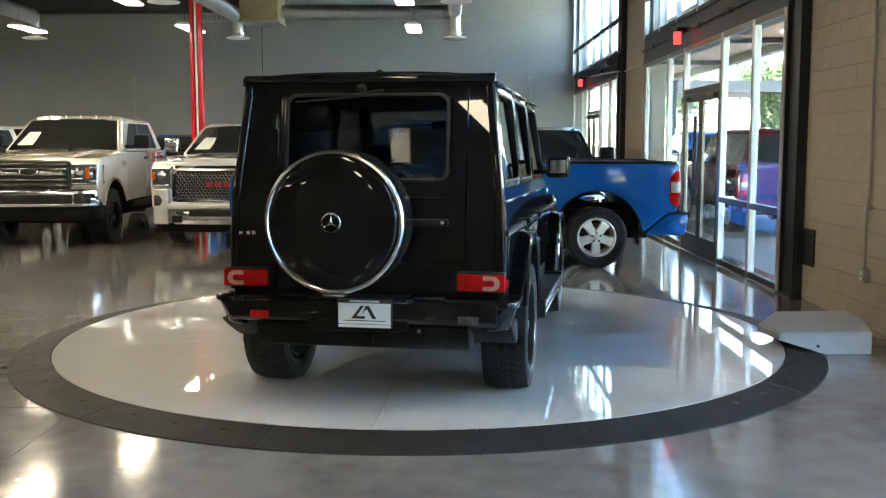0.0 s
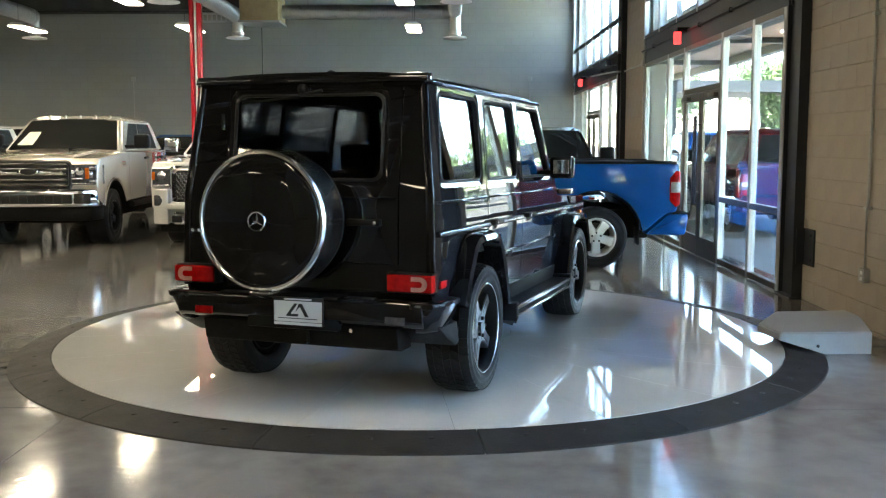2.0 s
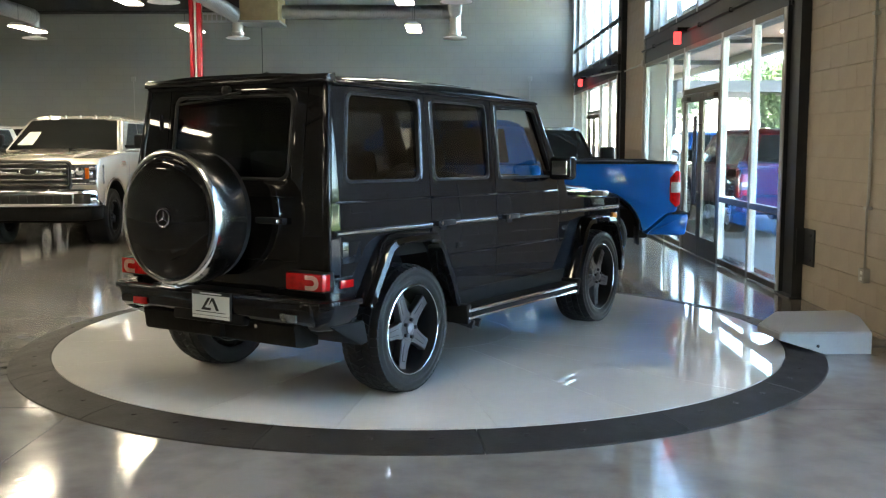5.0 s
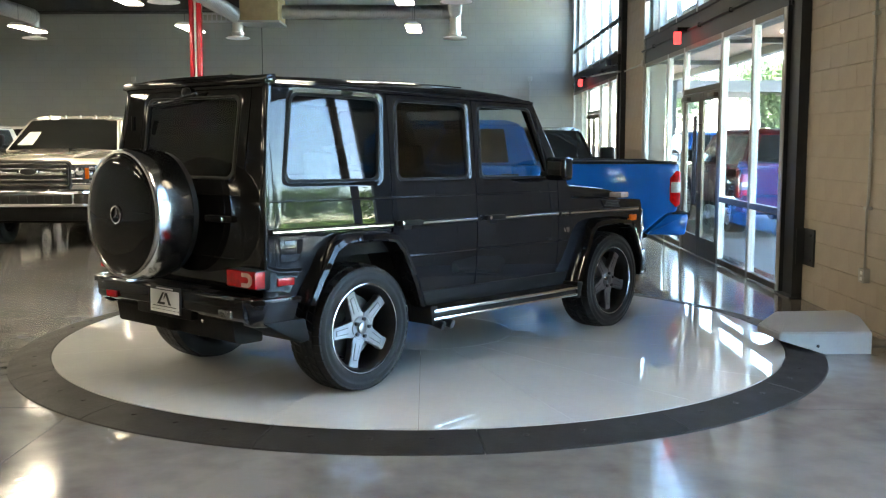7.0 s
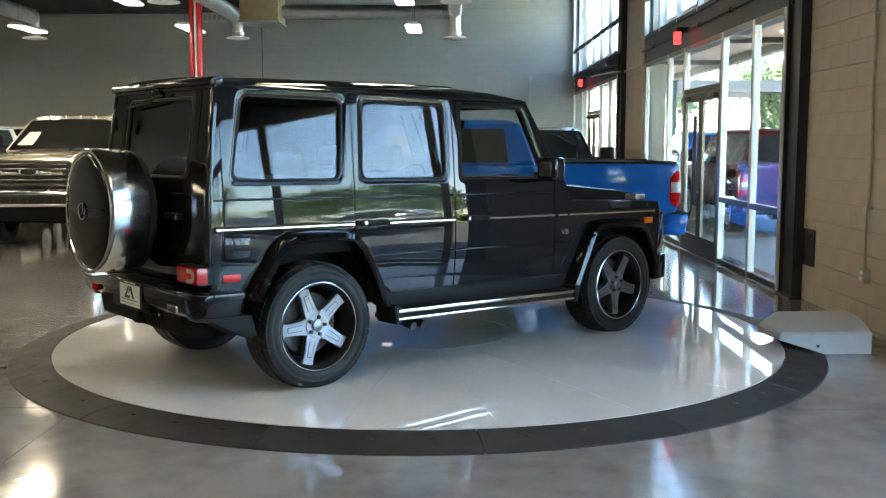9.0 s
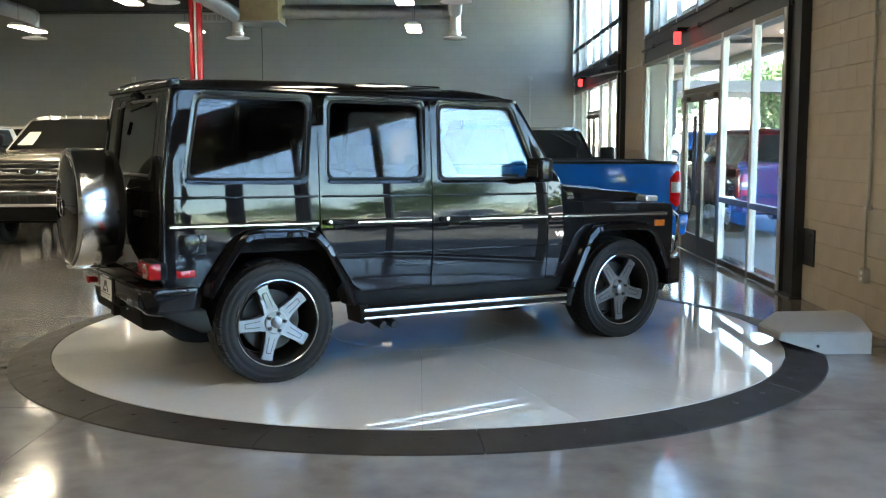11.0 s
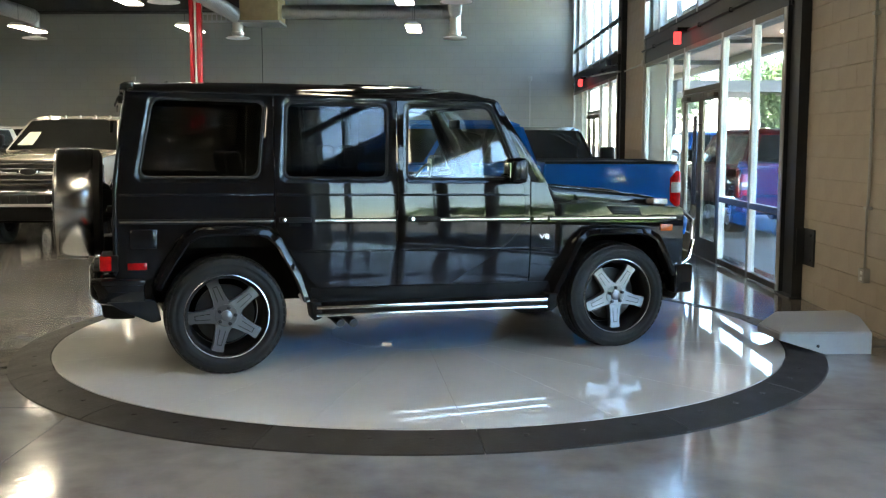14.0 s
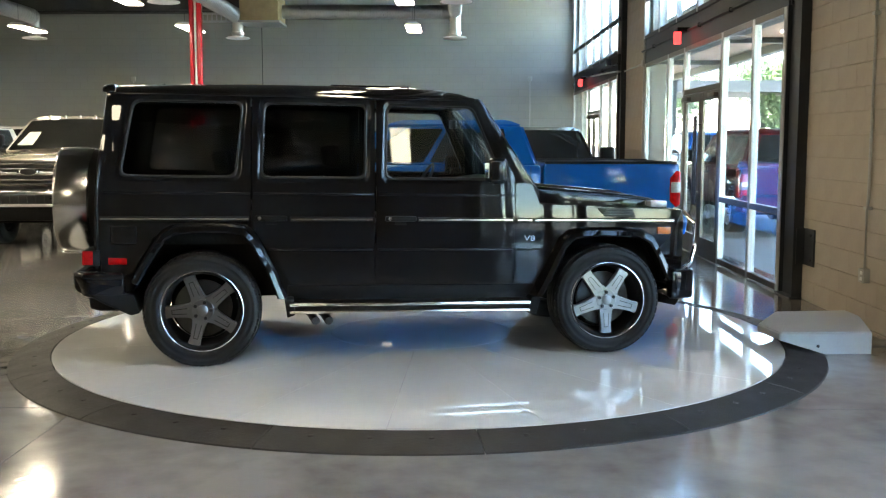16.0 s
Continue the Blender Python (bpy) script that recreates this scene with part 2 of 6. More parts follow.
def storefront(n, a, b):
    """Glazed bay from a to b along y: double door in the middle, side lights, high windows over a header."""
    w = thing("window_%d" % n, "floor-to-header storefront glazing in aluminium frames", "window", kind="structure")
    x0, x1 = 3.385, 3.47
    d0, d1 = a + 2.45, a + 4.5
    mid = (d0 + d1) / 2
    ys = [a + 0.08, a + 1.15, d0, d1, a + 5.6, b - 0.2]
    fr = bmesh.new()
    for y in ys:
        box(fr, x0, x1, y - 0.042, y + 0.042, 0.0, 2.93, bevel=0.004, seg=1)
    part("mullions", fr, ALU, w, "pale aluminium mullions", smooth=0)
    hz = bmesh.new()
    for p, q in zip(ys, ys[1:]):
        door = abs(p - d0) < 0.01
        for z in ([2.28, 2.9] if door else [0.05, 0.84, 2.9]):
            box(hz, x0 + 0.005, x1 - 0.005, p + 0.035, q - 0.035, z - 0.035, z + 0.035, bevel=0.004, seg=1)
    part("rails", hz, BRONZE, w, "bronze aluminium rails", smooth=0)
    for p, q in zip(ys, ys[1:]):
        door = abs(p - d0) < 0.01
        for z0, z1 in ([(2.315, 2.865)] if door else [(0.085, 0.805), (0.875, 2.865)]):
            g = part("pane", B(3.415, 3.421, p + 0.035, q - 0.035, z0, z1), PANE, w, smooth=0)
            g.visible_shadow = False
    # high windows
    up = bmesh.new()
    for i in range(7):
        y = a + 0.03 + (b - a - 0.06) * i / 6
        box(up, x0, x1, y - 0.03, y + 0.03, 3.36, 5.7)
    part("mullions", up, ALU, w, smooth=0)
    part("rails", box(box(B(x0 + 0.005, x1, a, b, 3.36, 3.42), x0 + 0.005, x1, a, b, 4.02, 4.1), x0 + 0.005, x1, a, b, 5.64, 5.7), DARKSTEEL, w, smooth=0)
    for i in range(6):
        y = a + 0.03 + (b - a - 0.06) * i / 6
        for z0, z1 in ((3.42, 4.02), (4.1, 5.64)):
            g = part("pane", B(3.415, 3.421, y + 0.03, y + (b - a - 0.06) / 6 - 0.03, z0, z1), PANE, w, smooth=0)
            g.visible_shadow = False
    # double door
    for k, (p, q) in enumerate(((d0 + 0.04, mid - 0.004), (mid + 0.004, d1 - 0.04))):
        d = thing("door_%d" % (2 * n + k), "closed glazed entrance door in a bronze frame with a long pull", "door", kind="structure")
        bm = B(3.39, 3.435, p, p + 0.11, 0.01, 2.235, bevel=0.004, seg=1)
        box(bm, 3.39, 3.435, q - 0.11, q, 0.01, 2.235, bevel=0.004, seg=1)
        box(bm, 3.392, 3.433, p + 0.11, q - 0.11, 0.01, 0.27)
        box(bm, 3.392, 3.433, p + 0.11, q - 0.11, 2.125, 2.235)
        part("door_frame", bm, BRONZE, d, smooth=0)
        g = part("pane", B(3.41, 3.416, p + 0.11, q - 0.11, 0.27, 2.125), PANE, d, smooth=0)
        g.visible_shadow = False
        hy = q - 0.055 if k == 0 else p + 0.055
        hb = tube(bmesh.new(), [(3.32, hy, 0.72), (3.32, hy, 1.92)], 0.014)
        for z in (0.85, 1.8):
            tube(hb, [(3.32, hy, z), (3.395, hy, z)], 0.009)
        part("door_handle", hb, DARKSTEEL, d, "long dark tubular pull")
        part("door_closer", B(3.33, 3.392, (p + 0.1) if k == 0 else (q - 0.42), (p + 0.42) if k == 0 else (q - 0.1), 2.14, 2.2, bevel=0.008), BRONZE, d)
    return w


for n, (a, b) in enumerate(BAYS):
    storefront(n + 1, a, b)

# ---- outside ----
solid("ground", B(XW + 0.3, 400, -300, 400, -0.32, -0.03), ASPHALT, "asphalt forecourt and street", "ground", kind="structure", smooth=0)
solid("pavement", B(XW + 0.3, 7.2, -40, 60, -0.3, -0.01), PAVING, "pale concrete walk along the showroom", "pavement", kind="structure", smooth=0)
solid("lawn", B(26, 300, -250, 42, -0.3, 0.02), GRASS, "mown green lawn beyond the forecourt", "lawn", kind="structure", smooth=0)

# ---- turntable ----
CX, CY = -0.247, 7.897
ring = thing("turntable_ramp", "black rubber ramp ring round the turntable", "ramp", pose(CX, CY, 0))
for i in range(16):
    a = radians(-82.2 + 22.5 * i)
    bm = lathe(bmesh.new(), [(2.785, 0.0), (3.065, 0.0), (3.06, 0.008), (2.99, 0.026), (2.80, 0.05), (2.785, 0.05)], None, 10, a + 0.0012, a + radians(22.5) - 0.0012, closed=True)
    bmesh.ops.holes_fill(bm, edges=bm.edges[:], sides=0)
    part("ramp_segment", bm, RUBBER, ring, smooth=30)
    for j in (0.22, 0.5, 0.78):
        t = a + radians(22.5) * j
        part("bolt", lathe(bmesh.new(), [(0.0, 0.006), (0.014, 0.006), (0.018, 0.0)], pose(2.89 * math.cos(t), 2.89 * math.sin(t), 0.0375, 0, 0, 0), 10), RUBBER, ring)
disc = thing("turntable", "pale grey glossy turntable deck of wedge panels", "turntable", pose(CX, CY, 0, 0, 0, 80.2))
SEAM = -138.0
for i in range(20):
    a = radians(SEAM + 18 * i)
    g = 0.0009
    bm = bmesh.new()
    K = 8
    top = []
    for r in (0.722, 2.775):
        top.append([(r * math.cos(a + g / r + (radians(18) - 2 * g / r) * k / K), r * math.sin(a + g / r + (radians(18) - 2 * g / r) * k / K)) for k in range(K + 1)])
    outline = top[0] + top[1][::-1]
    prism(bm, outline, "z", 0.004, 0.05)
    part("deck_panel", bm, EPOXY, disc, smooth=0)
part("deck_hub", lathe(bmesh.new(), [(0.719, 0.004), (0.719, 0.05), (0.0, 0.05)], None, 64), EPOXY, disc, smooth=30)

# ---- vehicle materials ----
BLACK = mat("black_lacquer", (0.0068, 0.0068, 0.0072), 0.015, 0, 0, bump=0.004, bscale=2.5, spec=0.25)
BLACKTRIM = mat("black_moulded_plastic", (0.0075, 0.0075, 0.0075), 0.55, 0, 0.2, 12, 0.1, 150, spec=0.15)
UNDER = mat("dusty_underbody", (0.0105, 0.0098, 0.0092), 0.85, 0, 0.3, 6, 0.3, 40, spec=0.15)
GASKET = mat("window_rubber", (0.011, 0.011, 0.0115), 0.42, spec=0.2)
CHROME = mat("chrome", (0.85, 0.85, 0.86), 0.06, 1.0)
STEEL = mat("brushed_stainless", (0.62, 0.61, 0.59), 0.18, 1.0, 0.06, 9, rvary=0.05)
TYRE = mat("tyre_rubber", (0.0095, 0.0095, 0.0096), 0.55, 0, 0.3, 12, 0.15, 120, rvary=0.1, spec=0.25)
ALLOY = mat("machined_alloy", (0.165, 0.165, 0.17), 0.3, 0.9, 0.02, 40, rvary=0.02)
ALLOYLIP = mat("polished_rim_lip", (0.5, 0.5, 0.5), 0.2, 1.0, 0.05, 12)
ALLOYDARK = mat("titanium_grey_alloy", (0.035, 0.036, 0.039), 0.45, 0.3, 0.1, 12)
DISCMETAL = mat("brake_disc_iron", (0.05, 0.049, 0.047), 0.5, 0.6, 0.2, 15)
REDLENS = mat("red_lens", (0.34, 0.003, 0.004), 0.06, 0, 0.35, 25, 0.05, 120, spec=0.4)
CLEARLENS = mat("clear_lens", (0.36, 0.34, 0.33), 0.12, 0.3, 0.25, 30, 0.2, 160, coat=0.8)
LENSPINK = mat("red_tinted_clear_lens", (0.5, 0.24, 0.21), 0.1, 0.1, 0.3, 30, 0.15, 160, coat=0.5)
AMBER = mat("amber_lens", (0.55, 0.11, 0.006), 0.2, 0, 0.1, 30, 0.15, 160, coat=0.2)
TINT = glass("privacy_glass", (0.15, 0.15, 0.155), 0.0, 1.38)
CLEAR = glass("car_glass", (0.90, 0.95, 0.94), 0.0, 1.5)
LEATHER = mat("black_leather", (0.04, 0.038, 0.036), 0.45, 0, 0.2, 14, 0.2, 200)
PLATEWHITE = mat("white_plate", (0.78, 0.78, 0.76), 0.35)
INK = mat("black_ink", (0.015, 0.015, 0.015), 0.4)
SILVERINK = mat("silver_letter", (0.75, 0.75, 0.75), 0.2, 0.9)
WHITEPAINT = mat("white_lacquer", (0.70, 0.68, 0.64), 0.25, 0, 0.02, 4, coat=1.0)
PEARL = mat("champagne_white_lacquer", (0.55, 0.49, 0.41), 0.25, 0.2, 0.02, 4, coat=1.0)
BLUE = mat("metallic_blue_lacquer", (0.0005, 0.076, 0.29), 0.3, 0.0, 0.03, 4, coat=0.5, spec=0.12)
REDCAR = mat("red_lacquer", (0.075, 0.003, 0.004), 0.45, 0.0, 0.03, 4, coat=0.0, spec=0.1)
SILVER = mat("silver_wheel_paint", (0.6, 0.6, 0.6), 0.3, 0.7, 0.05, 10)
HEADLENS = mat("headlamp_lens", (0.10, 0.105, 0.115), 0.08, 0.5, 0.5, 25, 0.25, 60, coat=1.0)
GRILLEBLACK = mat("grille_black", (0.012, 0.012, 0.012), 0.4)
PAPER = mat("pale_paper", (0.72, 0.74, 0.62), 0.7)
BADGERED = mat("red_badge", (0.45, 0.02, 0.03), 0.3)


def wheel(parent, x, y, z, r, w, rim_r, side, style="five", tyre_tread=True, turn=18, flat=0.0):
    """A wheel on the side +1 or -1 of its car: tyre with tread, alloy rim with spokes, cap and bolts."""
    m = Matrix.Translation((x, y, z)) @ pose(0, 0, 0, -90 * side, 0, 0)
    W = new("wheel")
    W.parent, W.matrix_basis = parent, m
    h = w / 2
    bm = lathe(bmesh.new(), [(rim_r, -h * 0.86), (rim_r + 0.025, -h * 0.97), (r - 0.06, -h), (r - 0.02, -h * 0.93), (r - 0.012, -h * 0.8), (r - 0.012, h * 0.8), (r - 0.02, h * 0.93), (r - 0.045, h * 0.985), (r - 0.05, h * 1.0), (r - 0.056, h * 1.0), (r - 0.06, h * 0.985), (rim_r + 0.05, h * 0.985), (rim_r + 0.044, h * 1.01), (rim_r + 0.03, h * 0.99), (rim_r + 0.004, h * 0.9), (rim_r - 0.002, h * 0.8)], None, 56, caps=False)
    for v in bm.verts:
        if flat:
            v.co.y = side * min(side * v.co.y, flat)
    part("tyre", bm, TYRE, W, smooth=50)
    if tyre_tread:
        tr = bmesh.new()
        n = 46
        for row, (za, zb, sh) in enumerate(((-0.95, -0.62, 0.0), (-0.56, -0.2, 0.5), (-0.15, 0.15, 0.2), (0.2, 0.56, 0.7), (0.62, 0.95, 0.35))):
            for i in range(n):
                a = 2 * math.pi * (i + sh) / n
                d = 2 * math.pi / n * (0.40 if row in (0, 4) else 0.44)
                sk = 0.0 if row in (0, 4) else (0.05 if row % 2 else -0.05)
                r0, r1 = r - 0.02, r - (0.004 if row in (0, 4) else 0.0)
                vs = []
                for rr in (r0, r1):
                    for aa, zz in ((a - d, za), (a + d, za), (a + d + sk, zb), (a - d + sk, zb)):
                        q = rr - (0.012 if (row in (0, 4) and abs(zz) > 0.9) else 0)
                        vs.append(tr.verts.new((q * math.cos(aa), q * math.sin(aa), zz * h)))
                tr.faces.new(vs[4:])
                for k in range(4):
                    tr.faces.new((vs[k], vs[(k + 1) % 4], vs[4 + (k + 1) % 4], vs[4 + k]))
        for v in tr.verts:
            if flat:
                v.co.y = side * min(side * v.co.y, flat)
        tagged(part("tread", tr, TYRE, W, smooth=0), kind="stuff")
    f = h * 0.72
    rim = lathe(bmesh.new(), [(rim_r - 0.004, h * 0.84), (rim_r + 0.008, h * 0.92), (rim_r - 0.004, h * 0.95), (rim_r - 0.016, h * 0.86), (rim_r - 0.026, h * 0.5), (rim_r - 0.04, -h * 0.8), (rim_r - 0.02, -h * 0.86)], None, 56, caps=False)
    # Rim (unless silver), barrel and disc coloured dark for the shade behind the spokes.
    part("rim", rim, {"silver": SILVER}.get(style, BLACKTRIM), W, smooth=40)
    part("rim_lip", lathe(bmesh.new(), [(rim_r - 0.005, h * 0.92), (rim_r + 0.001, h * 0.962), (rim_r + 0.007, h * 0.945), (rim_r + 0.008, h * 0.9)], None, 56, caps=False), {"five": ALLOYLIP, "silver": SILVER}.get(style, ALLOYDARK), W, smooth=40)
    part("barrel", lathe(bmesh.new(), [(rim_r - 0.045, -h * 0.75), (0.02, -h * 0.7)], None, 40, caps=False), UNDER, W)
    part("brake_disc", lathe(bmesh.new(), [(0.08, 0.0), (rim_r * 0.72, 0.0), (rim_r * 0.72, -0.02), (0.08, -0.02)], None, 40, closed=True), DISCMETAL, W)
    face, dark = {"five": (ALLOY, ALLOYDARK), "silver": (SILVER, SILVER)}.get(style, (ALLOYDARK, ALLOYDARK))
    for i in range(5):
        rot = pose(0, 0, 0, 0, 0, 72 * i + turn)
        s = bmesh.new()
        ro, ri = rim_r - 0.012, 0.035
        wi, wo = 0.045, 0.075
        if style == "five":
            out = [(0.0, -0.005), (0.074, -0.0545), (0.088, -0.048), (0.115, -0.0425), (ro * 0.8, -0.036), (ro, -0.043), (ro, 0.043), (ro * 0.8, 0.036), (0.115, 0.0425), (0.088, 0.048), (0.074, 0.0545), (0.0, 0.005)]
        else:
            out = [(ri, -wi), (ro * 0.42, -wi * 0.98), (ro * 0.7, -wi), (ro, -wo * 0.88), (ro, wo * 0.88), (ro * 0.7, wi), (ro * 0.42, wi * 0.98), (ri, wi)]
        A = [s.verts.new((u, v, f - 0.004 if u < 0.08 else f - 0.012)) for u, v in out]
        C = [s.verts.new((u, v * (1.05 if style == "five" else 1.25), f - 0.06)) for u, v in out]
        s.faces.new(A)
        for k in range(len(out)):
            s.faces.new((A[k], C[k], C[(k + 1) % len(out)], A[(k + 1) % len(out)]))
        bmesh.ops.recalc_face_normals(s, faces=s.faces[:])
        bmesh.ops.bevel(s, geom=[e for e in s.edges if all(v.co.z > f - 0.03 for v in e.verts)], offset=0.005, segments=2, affect="EDGES")
        part("spoke", s, face, W, smooth=40, m=rot)
        if style == "five":
            # Raised black plate: the recessed line's shade, put into colour round the inlay.
            g = prism(bmesh.new(), [(0.085, -0.022), (0.085, 0.022), (0.205, 0.0165), (0.205, -0.0165)], "z", f - 0.03, f - 0.0105)
            part("groove_shade", g, GRILLEBLACK, W, "raised black strip painting the recess's shade", m=rot)
            g = prism(bmesh.new(), [(0.085, -0.0165), (0.085, 0.0165), (0.199, 0.0115), (0.199, -0.0115)], "z", f - 0.03, f - 0.0085)
            part("inlay", g, face, W, m=rot)
    part("hub", lathe(bmesh.new(), [(0.075, f - 0.05), (0.075, f - 0.006), (0.072, f - 0.003), (0.0, f - 0.003)], None, 30), face, W, smooth=30)
    part("cap", lathe(bmesh.new(), [(0.036, f), (0.036, f + 0.010), (0.03, f + 0.014), (0.0, f + 0.016)], None, 24), face, W)
    for i in range(5):
        a = radians(72 * i + turn + 36)
        part("wheel_bolt", lathe(bmesh.new(), [(0.012, f - 0.01), (0.012, f + 0.012), (0.0, f + 0.014)], pose(0.056 * math.cos(a), 0.056 * math.sin(a), 0), 10), DARKSTEEL, W)
    return W


def rotated(bm, m):
    bmesh.ops.transform(bm, matrix=m, verts=bm.verts[:])
    return bm


def skin(outer, holes, ymap, levels, thick=0.02, side=-1, xmap=None, along="x"):
    """A body panel: an outline (u, z) with holes, bent by ymap over height, with thickness."""
    bm = bmesh.new()
    for loop in [outer] + holes:
        vs = [bm.verts.new((u, 0, z)) for u, z in loop]
        for i in range(len(vs)):
            bm.edges.new((vs[i], vs[(i + 1) % len(vs)]))
    bmesh.ops.triangle_fill(bm, use_beauty=True, use_dissolve=False, edges=bm.edges[:])
    for z in levels:
        bmesh.ops.bisect_plane(bm, geom=bm.verts[:] + bm.edges[:] + bm.faces[:], plane_co=(0, 0, z), plane_no=(0, 0, 1))
    faces = bm.faces[:]
    bmesh.ops.recalc_face_normals(bm, faces=faces)
    r = bmesh.ops.extrude_face_region(bm, geom=faces)
    inner = {v for v in r["geom"] if isinstance(v, bmesh.types.BMVert)}
    for v in bm.verts:
        d = ymap(v.co.z) - (thick if v in inner else 0)
        if along == "x":
            v.co.y = side * d
        else:
            v.co = Vector((-d, v.co.x, v.co.z))
    bmesh.ops.recalc_face_normals(bm, faces=bm.faces[:])
    return bm


def gasket(loop_out, loop_in, ymap, lift, side=-1, along="x"):
    """A moulding between two rings of equal count, standing proud of a panel."""
    bm = bmesh.new()
    n = len(loop_out)
    mid = [((a[0] + b[0]) / 2, (a[1] + b[1]) / 2) for a, b in zip(loop_out, loop_in)]
    rings = []
    for loop, h in ((loop_out, 0.001), (mid, lift), (loop_in, lift * 0.5), (loop_in, -0.025)):
        vs = []
        for u, z in loop:
            d = ymap(z) + h
            vs.append(bm.verts.new((u, side * d, z) if along == "x" else (-d, u, z)))
        rings.append(vs)
    for a, b in zip(rings, rings[1:]):
        for i in range(n):
            bm.faces.new((a[i], a[(i + 1) % n], b[(i + 1) % n], b[i]))
    bmesh.ops.recalc_face_normals(bm, faces=bm.faces[:])
    return bm


def pressed_frame(loop_out, loop_in, ymap, deep, side=-1, along="x", steps=7):
    """A rounded step in a panel: from flush at the outer ring down to a recess at the inner ring."""
    bm = bmesh.new()
    n = len(loop_out)
    rings = []
    for k in range(steps + 1):
        f = k / steps
        h = -deep * f * f * (3 - 2 * f)
        vs = []
        for (u0, z0), (u1, z1) in zip(loop_out, loop_in):
            u, z = u0 + (u1 - u0) * f, z0 + (z1 - z0) * f
            d = ymap(z) + h
            vs.append(bm.verts.new((u, side * d, z) if along == "x" else (-d, u, z)))
        rings.append(vs)
    for a, b in zip(rings, rings[1:]):
        for i in range(n):
            bm.faces.new((a[i], a[(i + 1) % n], b[(i + 1) % n], b[i]))
    bmesh.ops.recalc_face_normals(bm, faces=bm.faces[:])
    return bm


def quadloop(pts, r, k=5):
    """Rounds the corners of a convex polygon, counter-clockwise or clockwise."""
    out = []
    n = len(pts)
    for i in range(n):
        p0, p1, p2 = Vector(pts[i - 1]), Vector(pts[i]), Vector(pts[(i + 1) % n])
        a, b = (p0 - p1).normalized(), (p2 - p1).normalized()
        rr = r[i] if isinstance(r, (list, tuple)) else r
        s, e = p1 + a * rr, p1 + b * rr
        for j in range(k + 1):
            t = j / k
            q = s * (1 - t) ** 2 + p1 * 2 * t * (1 - t) + e * t * t
            out.append((q.x, q.y))
    return out


def shrink(pts, d):
    c = Vector((sum(p[0] for p in pts) / len(pts), sum(p[1] for p in pts) / len(pts)))
    us, vs = [p[0] for p in pts], [p[1] for p in pts]
    su, sv = 1 - 2 * d / (max(us) - min(us)), 1 - 2 * d / (max(vs) - min(vs))
    return [(c.x + (p[0] - c.x) * su, c.y + (p[1] - c.y) * sv) for p in pts]


def fill(loop, ymap, d0, d1, side=-1, along="x"):
    """A pane that fills a ring, between two depths."""
    bm = bmesh.new()
    A, C = [], []
    for u, z in loop:
        for d, L in ((d0, A), (d1, C)):
            q = ymap(z) - d
            L.append(bm.verts.new((u, side * q, z) if along == "x" else (-q, u, z)))
    n = len(loop)
    bm.faces.new(A)
    bm.faces.new(C[::-1])
    for i in range(n):
        bm.faces.new((A[i], C[i], C[(i + 1) % n], A[(i + 1) % n]))
    bmesh.ops.recalc_face_normals(bm, faces=bm.faces[:])
    return bm



# ---- the black off-road vehicle on the turntable ----
suv = thing("suv", "glossy black boxy off-road vehicle standing on the turntable", "car", pose(CX, CY, 0.05))
RAKE = pose(0, 0, 0, 0, 0.9, 0)
YS_, YT = 0.785, 0.706


ROUND = ("spare_wheel_cover", "cover_band", "spare_tyre", "cover_rib", "emblem", "carrier", "cover_catch", "licence_plate", "plate_face", "name_bar", "rule", "emblem_stroke")
BUMPER = ("rear_bumper", "bumper_corner", "corner_rail")


def sp_(name, bm, material, label="", smooth=35, parent=None):
    """A part of the vehicle; the body stands a little to the left of the wheels' middle."""
    for v in bm.verts:
        if name in BUMPER:
            v.co.y *= 0.978
        elif name not in ROUND:
            v.co.y = 1.02 * v.co.y + 0.012
    ob = part(name, bm, material, parent or suv, label, smooth)
    if parent is None:
        ob.matrix_basis = RAKE
    return ob


def side_y(z):
    if z <= 1.15:
        return YS_ - 0.014 * ((z - 0.86) / 0.3) ** 2
    t = (z - 1.15) / 0.65
    return 0.772 - (0.772 - YT) * t + 0.020 * t * (1 - t)


def glass_y(z):
    """The flat plane of the side glass."""
    return 0.7605 - 0.132 * (z - 1.262)


def rear_x(z):
    if z <= 1.17:
        return 2.125 - 0.006 * ((z - 0.9) / 0.3) ** 2
    t = (z - 1.17) / 0.69
    return 2.12 - 0.085 * t


LEV = [0.6, 0.7, 0.8, 0.9, 1.0, 1.08, 1.15, 1.16, 1.22, 1.28, 1.36, 1.44, 1.52, 1.60, 1.68, 1.74]
# inner tub: chassis, floor, engine bay
tub = prism(bmesh.new(), [(-2.08, 0.46), (-1.90, 0.46), (-1.82, 0.80), (-1.62, 0.90), (-1.22, 0.90), (-1.00, 0.78), (-0.90, 0.46), (0.92, 0.44), (1.02, 0.70), (1.18, 0.86), (1.68, 0.86), (1.84, 0.70), (1.90, 0.5), (2.0, 0.5), (2.0, 1.02), (0.80, 1.10), (0.80, 0.98), (-0.2, 0.80), (-2.08, 0.80)], "y", -0.755, 0.755)
sp_("chassis", tub, UNDER, "dusty black underbody", 0)
# Plain dark block added to stop light showing through between the wheel arches.
sp_("arch_blocker", B(-2.0, 1.9, -0.50, 0.50, 0.40, 0.86, bevel=0.02), UNDER)
for x in (-1.425, 1.425):
    sp_("axle", tube(bmesh.new(), [(x, -0.62, 0.375), (x, 0.62, 0.375)], 0.06, 12), UNDER)
